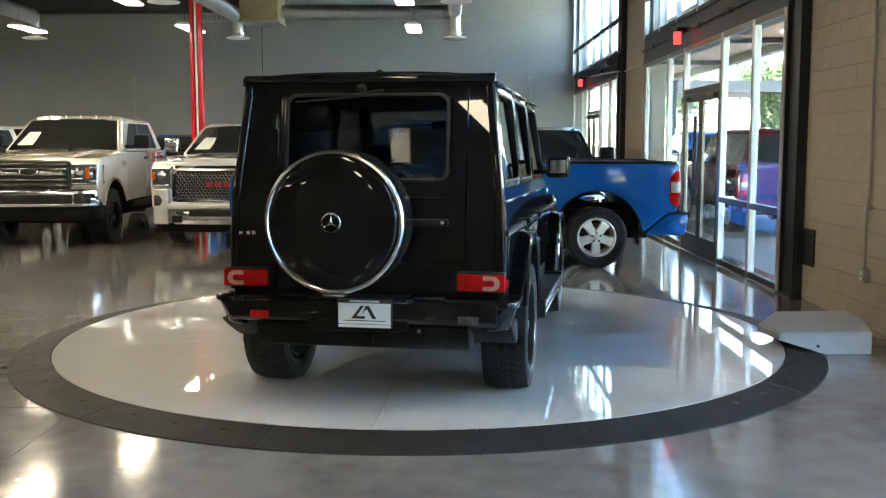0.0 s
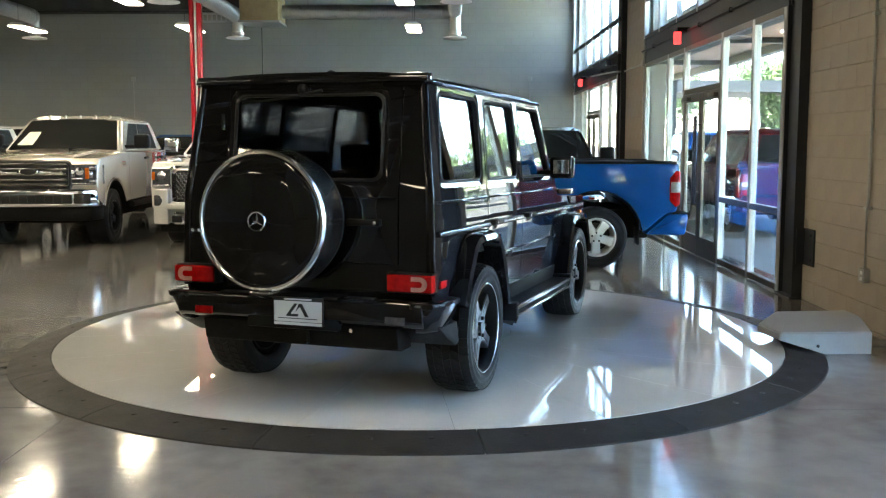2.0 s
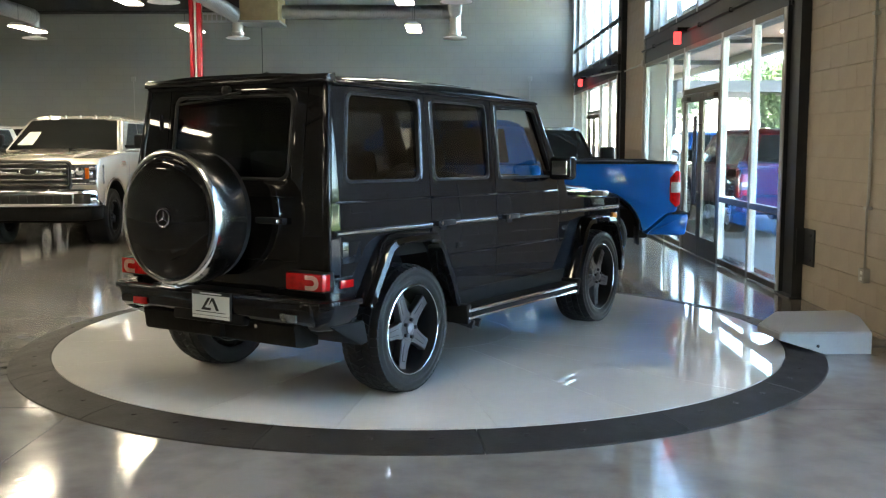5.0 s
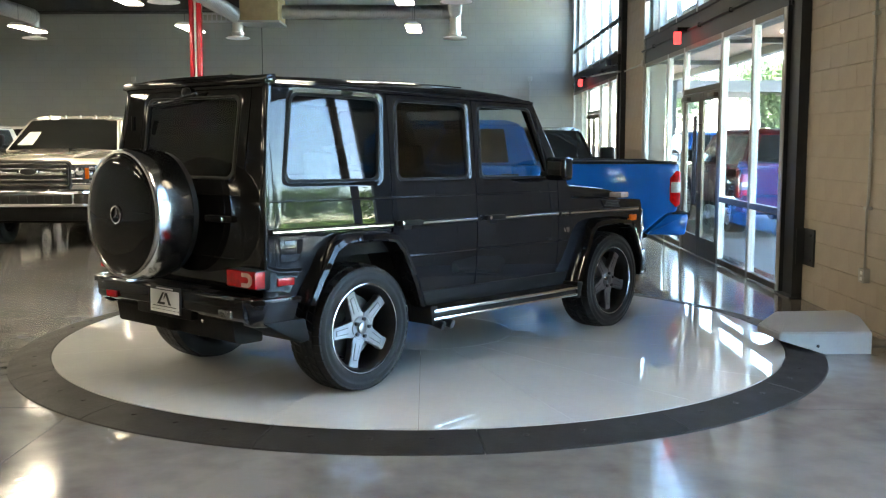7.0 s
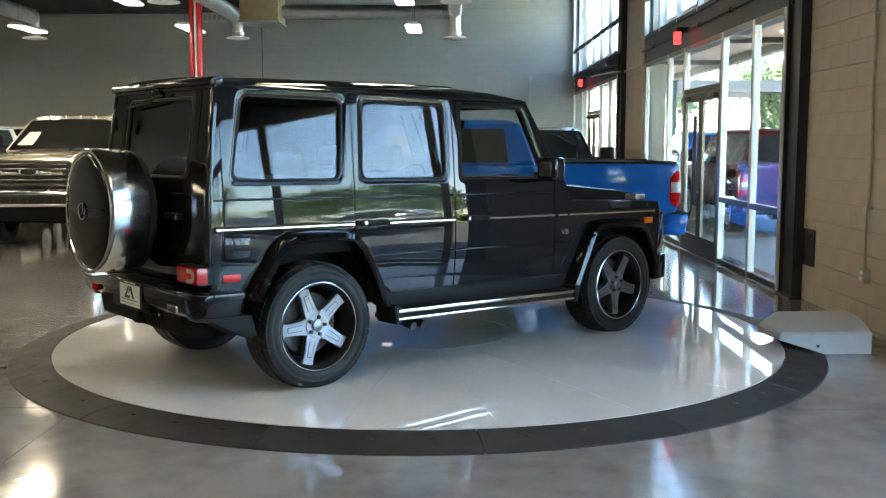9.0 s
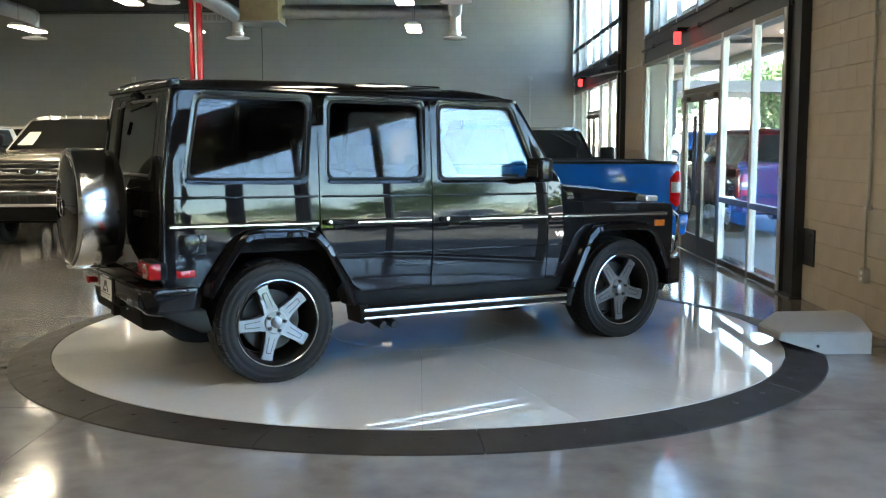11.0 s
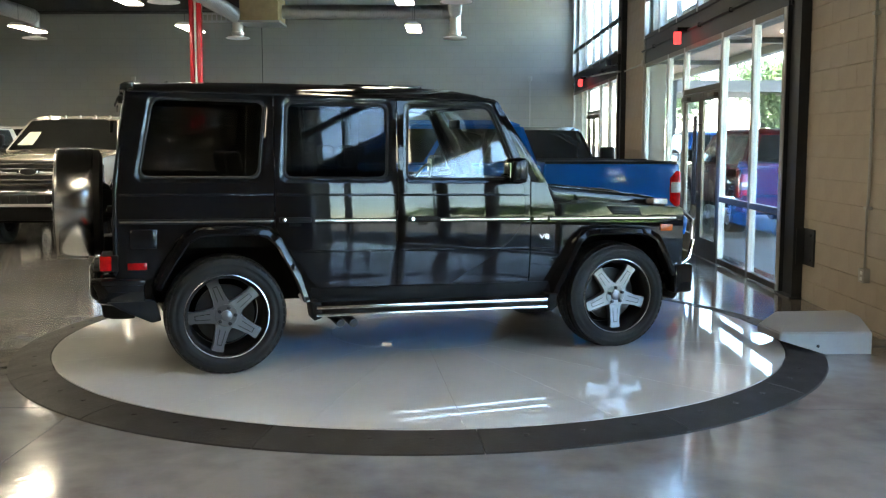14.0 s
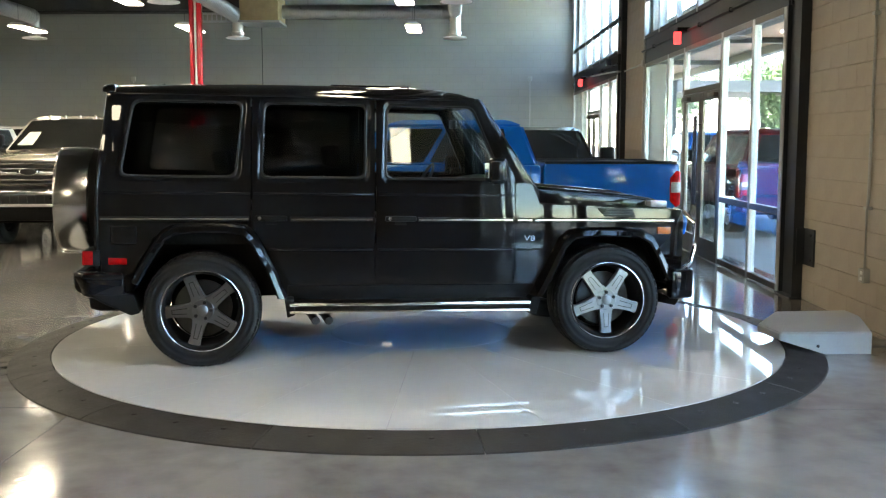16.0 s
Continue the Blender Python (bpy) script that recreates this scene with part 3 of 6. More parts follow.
for s in (-1, 1):
    # quarter panel, rear door, front door, wing
    qw = quadloop([(-1.965, 1.262), (-1.875, 1.758), (-1.165, 1.758), (-1.212, 1.262)], 0.06)
    outq = [(-2.118, 0.60), (-2.118, 1.17), (-2.032, 1.80), (-1.108, 1.80), (-1.108, 0.98), (-1.14, 0.93), (-1.62, 0.93), (-1.74, 0.86), (-1.90, 0.60)]
    qp = skin(outq, [shrink(qw, -0.040)], side_y, LEV, side=s)
    for x in (-2.01, -2.035, -2.06, -2.085, -2.105):
        bmesh.ops.bisect_plane(qp, geom=qp.verts[:] + qp.edges[:] + qp.faces[:], plane_co=(x, 0, 0), plane_no=(1, 0, 0))
    for v in qp.verts:
        k = max(0.0, -2.01 - v.co.x) / 0.11
        v.co.y -= s * 0.014 * k * k
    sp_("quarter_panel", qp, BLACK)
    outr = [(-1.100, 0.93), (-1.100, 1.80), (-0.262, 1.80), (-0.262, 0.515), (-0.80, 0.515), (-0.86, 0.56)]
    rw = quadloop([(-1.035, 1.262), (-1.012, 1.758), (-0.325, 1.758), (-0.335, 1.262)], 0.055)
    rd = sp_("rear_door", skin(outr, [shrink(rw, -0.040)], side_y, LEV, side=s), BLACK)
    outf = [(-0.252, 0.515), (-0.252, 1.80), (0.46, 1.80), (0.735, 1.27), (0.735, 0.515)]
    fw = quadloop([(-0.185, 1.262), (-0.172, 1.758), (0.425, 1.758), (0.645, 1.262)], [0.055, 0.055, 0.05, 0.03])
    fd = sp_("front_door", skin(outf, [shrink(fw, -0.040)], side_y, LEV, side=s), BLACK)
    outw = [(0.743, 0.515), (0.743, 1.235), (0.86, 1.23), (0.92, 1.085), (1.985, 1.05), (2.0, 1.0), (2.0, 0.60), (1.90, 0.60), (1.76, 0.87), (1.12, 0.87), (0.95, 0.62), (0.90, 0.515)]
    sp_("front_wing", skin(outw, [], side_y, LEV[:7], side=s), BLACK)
    for hole, g, own in ((qw, TINT, None), (rw, TINT, rd), (fw, CLEAR, fd)):
        sp_("side_window", fill(shrink(hole, -0.002), glass_y, 0.014, 0.018, side=s), g, "dark privacy glass" if g is TINT else "clear door glass", 0, own)
        sp_("window_frame", pressed_frame(shrink(hole, -0.040), shrink(hole, -0.010), side_y, 0.006, side=s), BLACK, "pressed body panel round the window", 60, own)
        sp_("window_seal", gasket(shrink(hole, -0.013), shrink(hole, 0.005), lambda z: side_y(z) - 0.006, 0.007, side=s), GASKET, "satin black rubber seal", 45, own)
    # rub strips with bright inserts, swage lines
    for x0, x1 in ((-2.095, -1.115), (-0.845, -0.27), (0.04, 0.725), (0.75, 0.865), (0.875, 1.93)):
        bm = B(x0, x1, s * 0.782, s * 0.800, 0.958, 0.990, bevel=0.004)
        st = sp_("rub_strip", bm, BLACKTRIM)
        sp_("bright_insert", B(x0 + 0.006, x1 - 0.006, s * 0.798, s * 0.8035, 0.966, 0.982, bevel=0.002, seg=1), STEEL, "bright metal insert", 0, st)
    for x0, x1 in ((-1.0, -0.275), (-0.24, 0.725), (0.75, 0.93)):
        sp_("swage_line", B(x0, x1, s * 0.775, s * 0.7945, 0.757, 0.772, bevel=0.007, seg=2), BLACK)
    for x0, x1 in ((-2.09, -1.115), (-1.09, -0.27), (-0.24, 0.73)):
        sp_("belt_crease", B(x0, x1, s * 0.762, s * 0.784, 1.138, 1.154, bevel=0.007, seg=2), BLACK)
    for x in (-1.08, -0.19):
        hd = sp_("door_handle", B(x, x + 0.215, s * 0.785, s * 0.822, 0.962, 0.998, bevel=0.009), BLACKTRIM)
        sp_("lock_button", lathe(bmesh.new(), [(0.013, 0), (0.013, 0.008), (0.0, 0.009)], Matrix.Translation((x + 0.03, s * 0.822, 0.981)) @ pose(0, 0, 0, -90 * s, 0, 0), 14), CHROME, "chrome push button", 30, hd)
        sp_("handle_cup", B(x + 0.07, x + 0.15, s * 0.784, s * 0.7865, 0.935, 0.96, bevel=0.003, seg=1), BLACKTRIM)
    # gutter along the roof
    sp_("rain_gutter", prism(bmesh.new(), [(s * 0.66, 1.800), (s * 0.728, 1.798), (s * 0.733, 1.812), (s * 0.718, 1.818), (s * 0.708, 1.826), (s * 0.66, 1.832)], "x", -2.03, 0.44, 0.003, 1), BLACK)
    # fuel flap or blank plate, side marker
    if s < 0:
        sp_("fuel_flap", B(-2.03, -1.86, s * 0.78, s * 0.790, 0.80, 0.925, bevel=0.006), BLACK)
    sp_("side_marker", B(-2.045, -1.925, s * 0.776, s * 0.79, 0.665, 0.71, bevel=0.004), REDLENS, "red side marker lens")
    sp_("turn_marker", B(1.80, 1.90, s * 0.776, s * 0.80, 0.875, 0.925, bevel=0.004), AMBER, "amber side marker lens")
    # wheel-arch flares
    for path in (([(-1.905, 0.56), (-1.83, 0.70), (-1.70, 0.90), (-1.62, 0.945), (-1.5, 0.955), (-1.25, 0.955), (-1.14, 0.94), (-1.06, 0.86), (-0.93, 0.62), (-0.86, 0.44)], -1.41), ([(0.86, 0.44), (0.95, 0.62), (1.06, 0.85), (1.13, 0.91), (1.25, 0.925), (1.5, 0.925), (1.68, 0.915), (1.76, 0.87), (1.85, 0.72), (1.92, 0.56)], 1.425)):
        pts, cx = path
        bm = bmesh.new()
        rings = []
        for x, z in pts:
            u, v = x - cx, z - 0.40
            sec = []
            for k, y in ((1.0, 0.772), (0.985, 0.835), (0.955, 0.875), (0.90, 0.886), (0.875, 0.872), (0.87, 0.74)):
                sec.append(bm.verts.new((cx + u * k, s * y, 0.40 + v * k)))
            rings.append(sec)
        for a, b in zip(rings, rings[1:]):
            for i in range(len(a) - 1):
                bm.faces.new((a[i], a[i + 1], b[i + 1], b[i]))
        bmesh.ops.recalc_face_normals(bm, faces=bm.faces[:])
        sp_("wheel_flare", bm, BLACK, "gloss black wheel-arch flare", 40)
        lin = [(cx + (x - cx) * 0.93, 0.40 + (z - 0.40) * 0.93) for x, z in pts]
        bm = bmesh.new()
        va = [bm.verts.new((x, s * 0.78, z)) for x, z in lin]
        vb = [bm.verts.new((x, s * 0.45, z)) for x, z in lin]
        for i in range(len(lin) - 1):
            bm.faces.new((va[i], va[i + 1], vb[i + 1], vb[i]))
        sp_("wheel_liner", bm, UNDER)
    # running board
    rb = sp_("running_board", B(-0.86, 0.84, s * 0.74, s * 0.905, 0.385, 0.415, bevel=0.01), BLACKTRIM, "black step with bright edge strips")
    for z0, z1 in ((0.388, 0.412), (0.338, 0.358)):
        sp_("bright_strip", B(-0.85, 0.83, s * 0.895, s * 0.915, z0, z1, bevel=0.006), STEEL, "brushed steel strip", 40, rb)
    sp_("board_skirt", B(-0.85, 0.83, s * 0.76, s * 0.903, 0.335, 0.388, bevel=0.01), BLACKTRIM, "", 35, rb)
    for x in (-0.885, 0.82):
        e = prism(bmesh.new(), [(x, 0.44), (x + 0.065, 0.44), (x + 0.075, 0.33), (x + 0.02, 0.31)] if x < 0 else [(x + 0.02, 0.44), (x + 0.09, 0.44), (x + 0.05, 0.31), (x, 0.33)], "y", s * 0.70, s * 0.912, 0.008)
        sp_("board_end", e, BLACKTRIM, "", 35, rb)
    sp_("sill", B(-0.86, 0.90, s * 0.72, s * 0.772, 0.405, 0.512, bevel=0.008), BLACKTRIM)
    # twin side exhaust under the step
    ex = sp_("side_exhaust", tube(tube(bmesh.new(), [(-0.75, s * 0.55, 0.33), (-0.70, s * 0.72, 0.31), (-0.67, s * 0.84, 0.275)], 0.03, 14), [(-0.66, s * 0.55, 0.33), (-0.61, s * 0.72, 0.31), (-0.58, s * 0.84, 0.275)], 0.03, 14), ALLOYDARK, "twin dark steel exhaust tips")
    # mirror
    mr = sp_("door_mirror", B(0.505, 0.63, s * 0.80, s * 0.985, 1.235, 1.41, bevel=0.03, seg=3), BLACK)
    sp_("mirror_glass", B(0.500, 0.508, s * 0.832, s * 0.955, 1.272, 1.378, bevel=0.002, seg=1), CHROME, "mirror glass", 0, mr)
    sp_("mirror_arm", B(0.54, 0.66, s * 0.74, s * 0.82, 1.262, 1.302, bevel=0.012), BLACKTRIM, "", 35, mr)
    # wing-top turn lamps, head lamps, brush guard
    sp_("wing_lamp", B(1.77, 1.90, s * 0.60, s * 0.72, 1.065, 1.115, bevel=0.014), CLEARLENS, "clear wing-top turn lamp")
    sp_("head_lamp", lathe(bmesh.new(), [(0.105, 0), (0.11, 0.03), (0.09, 0.045), (0.0, 0.055)], Matrix.Translation((1.99, s * 0.60, 0.86)) @ pose(0, 0, 0, 0, 90, 0), 28), HEADLENS)
    sp_("brush_guard", tube(bmesh.new(), [(2.0, s * 0.72, 0.58), (2.10, s * 0.725, 0.66), (2.125, s * 0.725, 0.80), (2.11, s * 0.72, 0.95), (2.06, s * 0.66, 1.02), (2.05, s * 0.50, 1.035), (2.06, s * 0.42, 1.0), (2.10, s * 0.42, 0.80), (2.06, s * 0.42, 0.60)], 0.017, 10), CHROME, "chrome lamp guard")
    sp_("grab_mount", B(0.80, 0.86, s * 0.70, s * 0.74, 1.20, 1.225, bevel=0.005), BLACKTRIM)
    # bonnet-side air vent
    v = sp_("wing_vent", prism(bmesh.new(), [(1.34, 1.065), (1.60, 1.055), (1.64, 0.995), (1.40, 1.0)], "y", s * 0.776, s * 0.79, 0.005), BLACKTRIM)
    for k in range(4):
        sp_("vent_slat", B(1.38 + 0.01 * k, 1.60 + 0.008 * k, s * 0.789, s * 0.794, 1.012 + 0.012 * k, 1.017 + 0.012 * k), GRILLEBLACK, "", 0, v)

# roof: crowned panel with front and rear roll-off
bm = bmesh.new()
xs = [-2.045, -2.035, -2.0, -1.93, -1.6, -1.1, -0.6, -0.1, 0.2, 0.36, 0.44, 0.475]
rows = []
for x in xs:
    rear = min(1, max(0, (x + 2.045) / 1.3))
    front = min(1, max(0, (0.475 - x) / 0.55))
    ff = 1 - (1 - front) ** 2.2
    rim_z = 1.822 + 0.036 * (0.1 + 0.9 * min(1, ff * 2.5))
    top = (0.022 + 0.042 * (1 - (1 - rear) ** 2)) * (0.1 + 0.9 * ff)
    row = []
    for j in range(25):
        u = math.sin(math.pi / 2 * (-1 + 2 * j / 24))
        z = 1.816 + (rim_z - 1.822 + top) * max(0.0, 1 - abs(u) ** 3.4) ** 0.62
        row.append(bm.verts.new((x, 0.714 * u, z)))
    rows.append(row)
for a, b in zip(rows, rows[1:]):
    for j in range(24):
        bm.faces.new((a[j], b[j], b[j + 1], a[j + 1]))
for j in (0, 24):
    low = [bm.verts.new((r[j].co.x, r[j].co.y, 1.80)) for r in rows]
    for i in range(len(rows) - 1):
        bm.faces.new((rows[i][j], rows[i + 1][j], low[i + 1], low[i]))
base = [[bm.verts.new((r[0].co.x, v.co.y, 1.80)) for v in r] for r in (rows[0], rows[-1])]
for r, q in ((rows[0], base[0]), (rows[-1], base[1])):
    for j in range(24):
        bm.faces.new((r[j], r[j + 1], q[j + 1], q[j]))
bmesh.ops.recalc_face_normals(bm, faces=bm.faces[:])
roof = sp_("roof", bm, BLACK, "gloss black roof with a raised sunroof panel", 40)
sp_("rear_lip", prism(bmesh.new(), [(-2.075, 1.812), (-2.072, 1.842), (-2.05, 1.858), (-1.99, 1.866), (-1.99, 1.80)], "y", -0.715, 0.715, 0.008), BLACK, "rounded rear roof lip", 40, roof)
sp_("headliner", B(-2.0, 0.42, -0.66, 0.66, 1.785, 1.797), LEATHER, "", 0, roof)
sp_("aerial", lathe(bmesh.new(), [(0.03, 0), (0.022, 0.02), (0.0, 0.03)], pose(-1.75, 0, 1.885), 16), BLACKTRIM, "", 35, roof)
sp_("sunroof", B(-0.55, 0.02, -0.40, 0.40, 1.885, 1.9145, bevel=0.004), TINT, "dark glass sunroof", 35, roof)

# rear end
LEVR = [0.75, 0.85, 0.95, 1.05, 1.17, 1.3, 1.5, 1.7]
rw = rrect(-0.455, 0.455, 1.272, 1.742, 0.055)
for s in (-1, 1):
    inner = 0.508 if s > 0 else 0.572
    o = [(s * inner, 0.66), (s * 0.775, 0.66), (s * 0.77, 1.17), (s * 0.708, 1.82), (s * inner, 1.82)]
    sp_("rear_corner", skin(o, [], rear_x, LEVR, along="y"), BLACK)
    cs = prism(bmesh.new(), [(-2.135, 0.63), (-2.105, 0.63), (-2.10, 1.17), (-2.02, 1.83), (-2.045, 1.83), (-2.132, 1.17)], "y", s * 0.735, s * 0.787, 0.014, 3)
    for v in cs.verts:
        v.co.y *= side_y(v.co.z) / 0.785 if v.co.z > 1.0 else 1
    sp_("corner_strip", cs, BLACK, "", 50)
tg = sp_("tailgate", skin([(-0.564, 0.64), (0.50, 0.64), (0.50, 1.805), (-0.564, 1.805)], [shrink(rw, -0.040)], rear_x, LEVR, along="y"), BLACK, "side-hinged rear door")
sp_("rear_header", B(-2.05, -1.99, -0.68, 0.68, 1.79, 1.822), BLACK)
sp_("rear_window", fill(shrink(rw, -0.002), rear_x, 0.016, 0.020, along="y"), TINT, "dark privacy glass", 0, tg)
sp_("window_frame", pressed_frame(shrink(rw, -0.040), shrink(rw, -0.010), rear_x, 0.006, along="y"), BLACK, "pressed body panel round the window", 60, tg)
sp_("window_seal", gasket(shrink(rw, -0.013), shrink(rw, 0.005), lambda z: rear_x(z) - 0.006, 0.007, along="y"), GASKET, "satin black rubber seal", 45, tg)
for z in (1.166, 0.80):
    sp_("swage_line", B(-2.1315, -2.12, -0.555, 0.495, z, z + 0.008, bevel=0.003, seg=1), BLACK, "", 35, tg)
sp_("handle", B(-2.165, -2.12, -0.475, -0.27, 1.015, 1.052, bevel=0.008), BLACKTRIM, "black tailgate handle", 35, tg)
sp_("lock_button", lathe(bmesh.new(), [(0.012, 0), (0.012, 0.006), (0.0, 0.007)], Matrix.Translation((-2.165, -0.445, 1.033)) @ pose(0, 0, 0, 0, -90, 0), 14), CHROME, "", 30, tg)
for z in (1.55, 0.92):
    sp_("hinge", tube(bmesh.new(), [(-2.13, 0.504, z), (-2.13, 0.504, z + 0.09)], 0.013, 10), BLACK, "", 35, tg)
sp_("washer_nozzle", lathe(bmesh.new(), [(0.03, 0), (0.028, 0.03), (0.0, 0.045)], Matrix.Translation((-2.05, 0.03, 1.78)) @ pose(0, 0, 0, 0, -90, 0), 16), BLACKTRIM, "", 35, tg)
wp = sp_("wiper", tube(bmesh.new(), [(-2.085, -0.10, 1.768), (-2.10, 0.02, 1.745), (-2.10, 0.10, 1.735)], 0.009, 8), BLACKTRIM, "black rear wiper", 35, tg)
sp_("wiper_blade", tube(bmesh.new(), [(-2.085, 0.04, 1.733), (-2.085, 0.40, 1.705)], 0.007, 6), BLACKTRIM, "", 35, tg)
# model badge: unread bars
for k, y in enumerate((0.72, 0.675, 0.64)):
    sp_("badge_bar", B(-2.131, -2.123, y - 0.011, y + 0.011, 0.949, 0.970, bevel=0.002, seg=1), SILVERINK, "small silver badge", 0, tg)

# spare wheel in its hard cover
SX, SY, SZ, SR = -2.505, 0.085, 1.05, 0.385
ax = Matrix.Translation((SX, SY, SZ)) @ pose(0, 0, 0, 0, -90, 0)
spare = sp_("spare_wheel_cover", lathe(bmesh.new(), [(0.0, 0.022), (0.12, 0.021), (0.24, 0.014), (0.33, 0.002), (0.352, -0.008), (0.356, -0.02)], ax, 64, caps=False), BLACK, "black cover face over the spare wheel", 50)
sp_("cover_band", lathe(bmesh.new(), [(0.354, -0.012), (0.362, -0.004), (0.374, -0.006), (0.383, -0.018), (0.385, -0.03), (0.385, -0.235), (0.378, -0.25)], ax, 72, caps=False), STEEL, "polished steel band", 40, spare)
sp_("spare_tyre", lathe(bmesh.new(), [(0.376, -0.245), (0.37, -0.29), (0.33, -0.31), (0.15, -0.31), (0.12, -0.36)], ax, 48), TYRE, "", 40, spare)
sp_("cover_rib", B(SX - 0.026, SX - 0.018, SY - 0.30, SY - 0.05, SZ + 0.018, SZ + 0.024), BLACK, "", 0, spare)
em = lathe(bmesh.new(), [(0.046, 0.02), (0.046, 0.03), (0.052, 0.032), (0.055, 0.028), (0.055, 0.018)], ax, 36, caps=False)
for k in range(3):
    a = radians(120 * k)
    tip = (0.05 * math.cos(a), 0.05 * math.sin(a), 0.024)
    lo = (0.009 * math.cos(a + 1.047), 0.009 * math.sin(a + 1.047), 0.024)
    hi = (0.009 * math.cos(a - 1.047), 0.009 * math.sin(a - 1.047), 0.024)
    V = [em.verts.new(ax @ Vector(q)) for q in (tip, lo, (0, 0, 0.029), hi)]
    em.faces.new((V[0], V[1], V[2]))
    em.faces.new((V[0], V[2], V[3]))
sp_("emblem", em, CHROME, "chrome ring emblem", 20, spare)
sp_("carrier", B(-2.2, -2.12, -0.05, 0.22, 0.95, 1.15, bevel=0.01), BLACKTRIM, "", 35, spare)
sp_("cover_catch", B(SX + 0.0, SX + 0.20, SY - 0.06, SY + 0.06, SZ - 0.395, SZ - 0.38, bevel=0.005), STEEL, "", 35, spare)

# tail lamps
for s in (-1, 1):
    tl = sp_("tail_lamp", B(-2.20, -2.10, s * 0.525, s * 0.79, 0.655, 0.765, bevel=0.01), BLACKTRIM)
    y0, y1 = sorted((s * 0.535, s * 0.793))
    sp_("red_lens", B(-2.212, -2.14, y0, y1, 0.662, 0.758, bevel=0.008), REDLENS, "ribbed red lens", 35, tl)
    horse = [(0.675, 0.750)] + [(0.725 + 0.042 * math.cos(radians(a)), 0.709 + 0.041 * math.sin(radians(a))) for a in range(90, -91, -18)] + [(0.675, 0.668), (0.675, 0.692)]
    horse += [(0.722 + 0.017 * math.cos(radians(a)), 0.709 + 0.017 * math.sin(radians(a))) for a in range(-90, 91, 30)] + [(0.675, 0.726)]
    sp_("clear_lens", prism(bmesh.new(), [(s * u, z) for u, z in horse], "x", -2.216, -2.20), LENSPINK, "clear horseshoe reversing lens", 35, tl)
    for k in range(4):
        sp_("lens_rib", B(-2.2145, -2.210, y0 + 0.012, y1 - 0.012, 0.676 + 0.022 * k, 0.680 + 0.022 * k), REDLENS, "", 0, tl)
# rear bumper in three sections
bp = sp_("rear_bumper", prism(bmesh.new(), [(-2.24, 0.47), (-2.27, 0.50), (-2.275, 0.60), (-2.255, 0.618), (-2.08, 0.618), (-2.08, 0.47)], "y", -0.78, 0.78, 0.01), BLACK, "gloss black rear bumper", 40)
for s in (-1, 1):
    bc = prism(bmesh.new(), [(-2.272, s * 0.76), (-2.26, s * 0.83), (-2.20, s * 0.885), (-1.94, s * 0.885), (-1.94, s * 0.76)], "z", 0.44, 0.618, 0.02, 3)
    for v in bc.verts:
        k = min(1.0, max(0.0, (0.60 - v.co.z) / 0.16))
        v.co.y -= s * 0.055 * k * k
        v.co.x += 0.05 * k * k if v.co.x < -2.0 else 0.0
    sp_("bumper_corner", bc, BLACK, "", 40, bp)
    sp_("corner_rail", prism(bmesh.new(), [(-2.276, s * 0.70), (-2.265, s * 0.836), (-2.203, s * 0.892), (-1.94, s * 0.892), (-1.94, s * 0.80), (-2.2, s * 0.72)], "z", 0.575, 0.612, 0.008), BLACK, "", 40, bp)
    sp_("bumper_undercut", prism(bmesh.new(), [(-2.18, 0.47), (-2.06, 0.40), (-1.90, 0.325), (-1.84, 0.34), (-1.88, 0.47)], "y", s * 0.45, s * 0.83, 0.012), BLACKTRIM, "", 35, bp)
sp_("bumper_lamp", B(-2.283, -2.26, 0.505, 0.615, 0.490, 0.535, bevel=0.006), REDLENS, "red rear fog lens", 35, bp)
sp_("bumper_lamp", B(-2.283, -2.26, -0.665, -0.55, 0.490, 0.535, bevel=0.006), HEADLENS, "clear reversing lens", 35, bp)
for s in (-1, 1):
    sp_("tread_plate", B(-2.262, -2.19, s * 0.30, s * 0.47, 0.616, 0.624, bevel=0.003, seg=1), BLACKTRIM, "", 0, bp)
sp_("centre_section", B(-2.265, -2.1, -0.27, 0.29, 0.43, 0.622, bevel=0.012), BLACKTRIM, "", 35, bp)
sp_("valance", prism(bmesh.new(), [(-2.22, 0.46), (-2.20, 0.335), (-2.14, 0.32), (-2.0, 0.32), (-2.0, 0.47)], "y", -0.60, 0.60, 0.012), UNDER, "", 35, bp)
sp_("tow_hitch", B(-2.25, -2.05, -0.075, 0.005, 0.345, 0.42, bevel=0.008), UNDER, "black receiver hitch", 35, bp)
for y in (0.12, -0.20, -0.33):
    sp_("bolt", lathe(bmesh.new(), [(0.012, 0), (0.012, 0.008), (0.0, 0.009)], Matrix.Translation((-2.222, y, 0.435)) @ pose(0, 0, 0, 0, -90, 0), 10), CHROME, "", 30, bp)
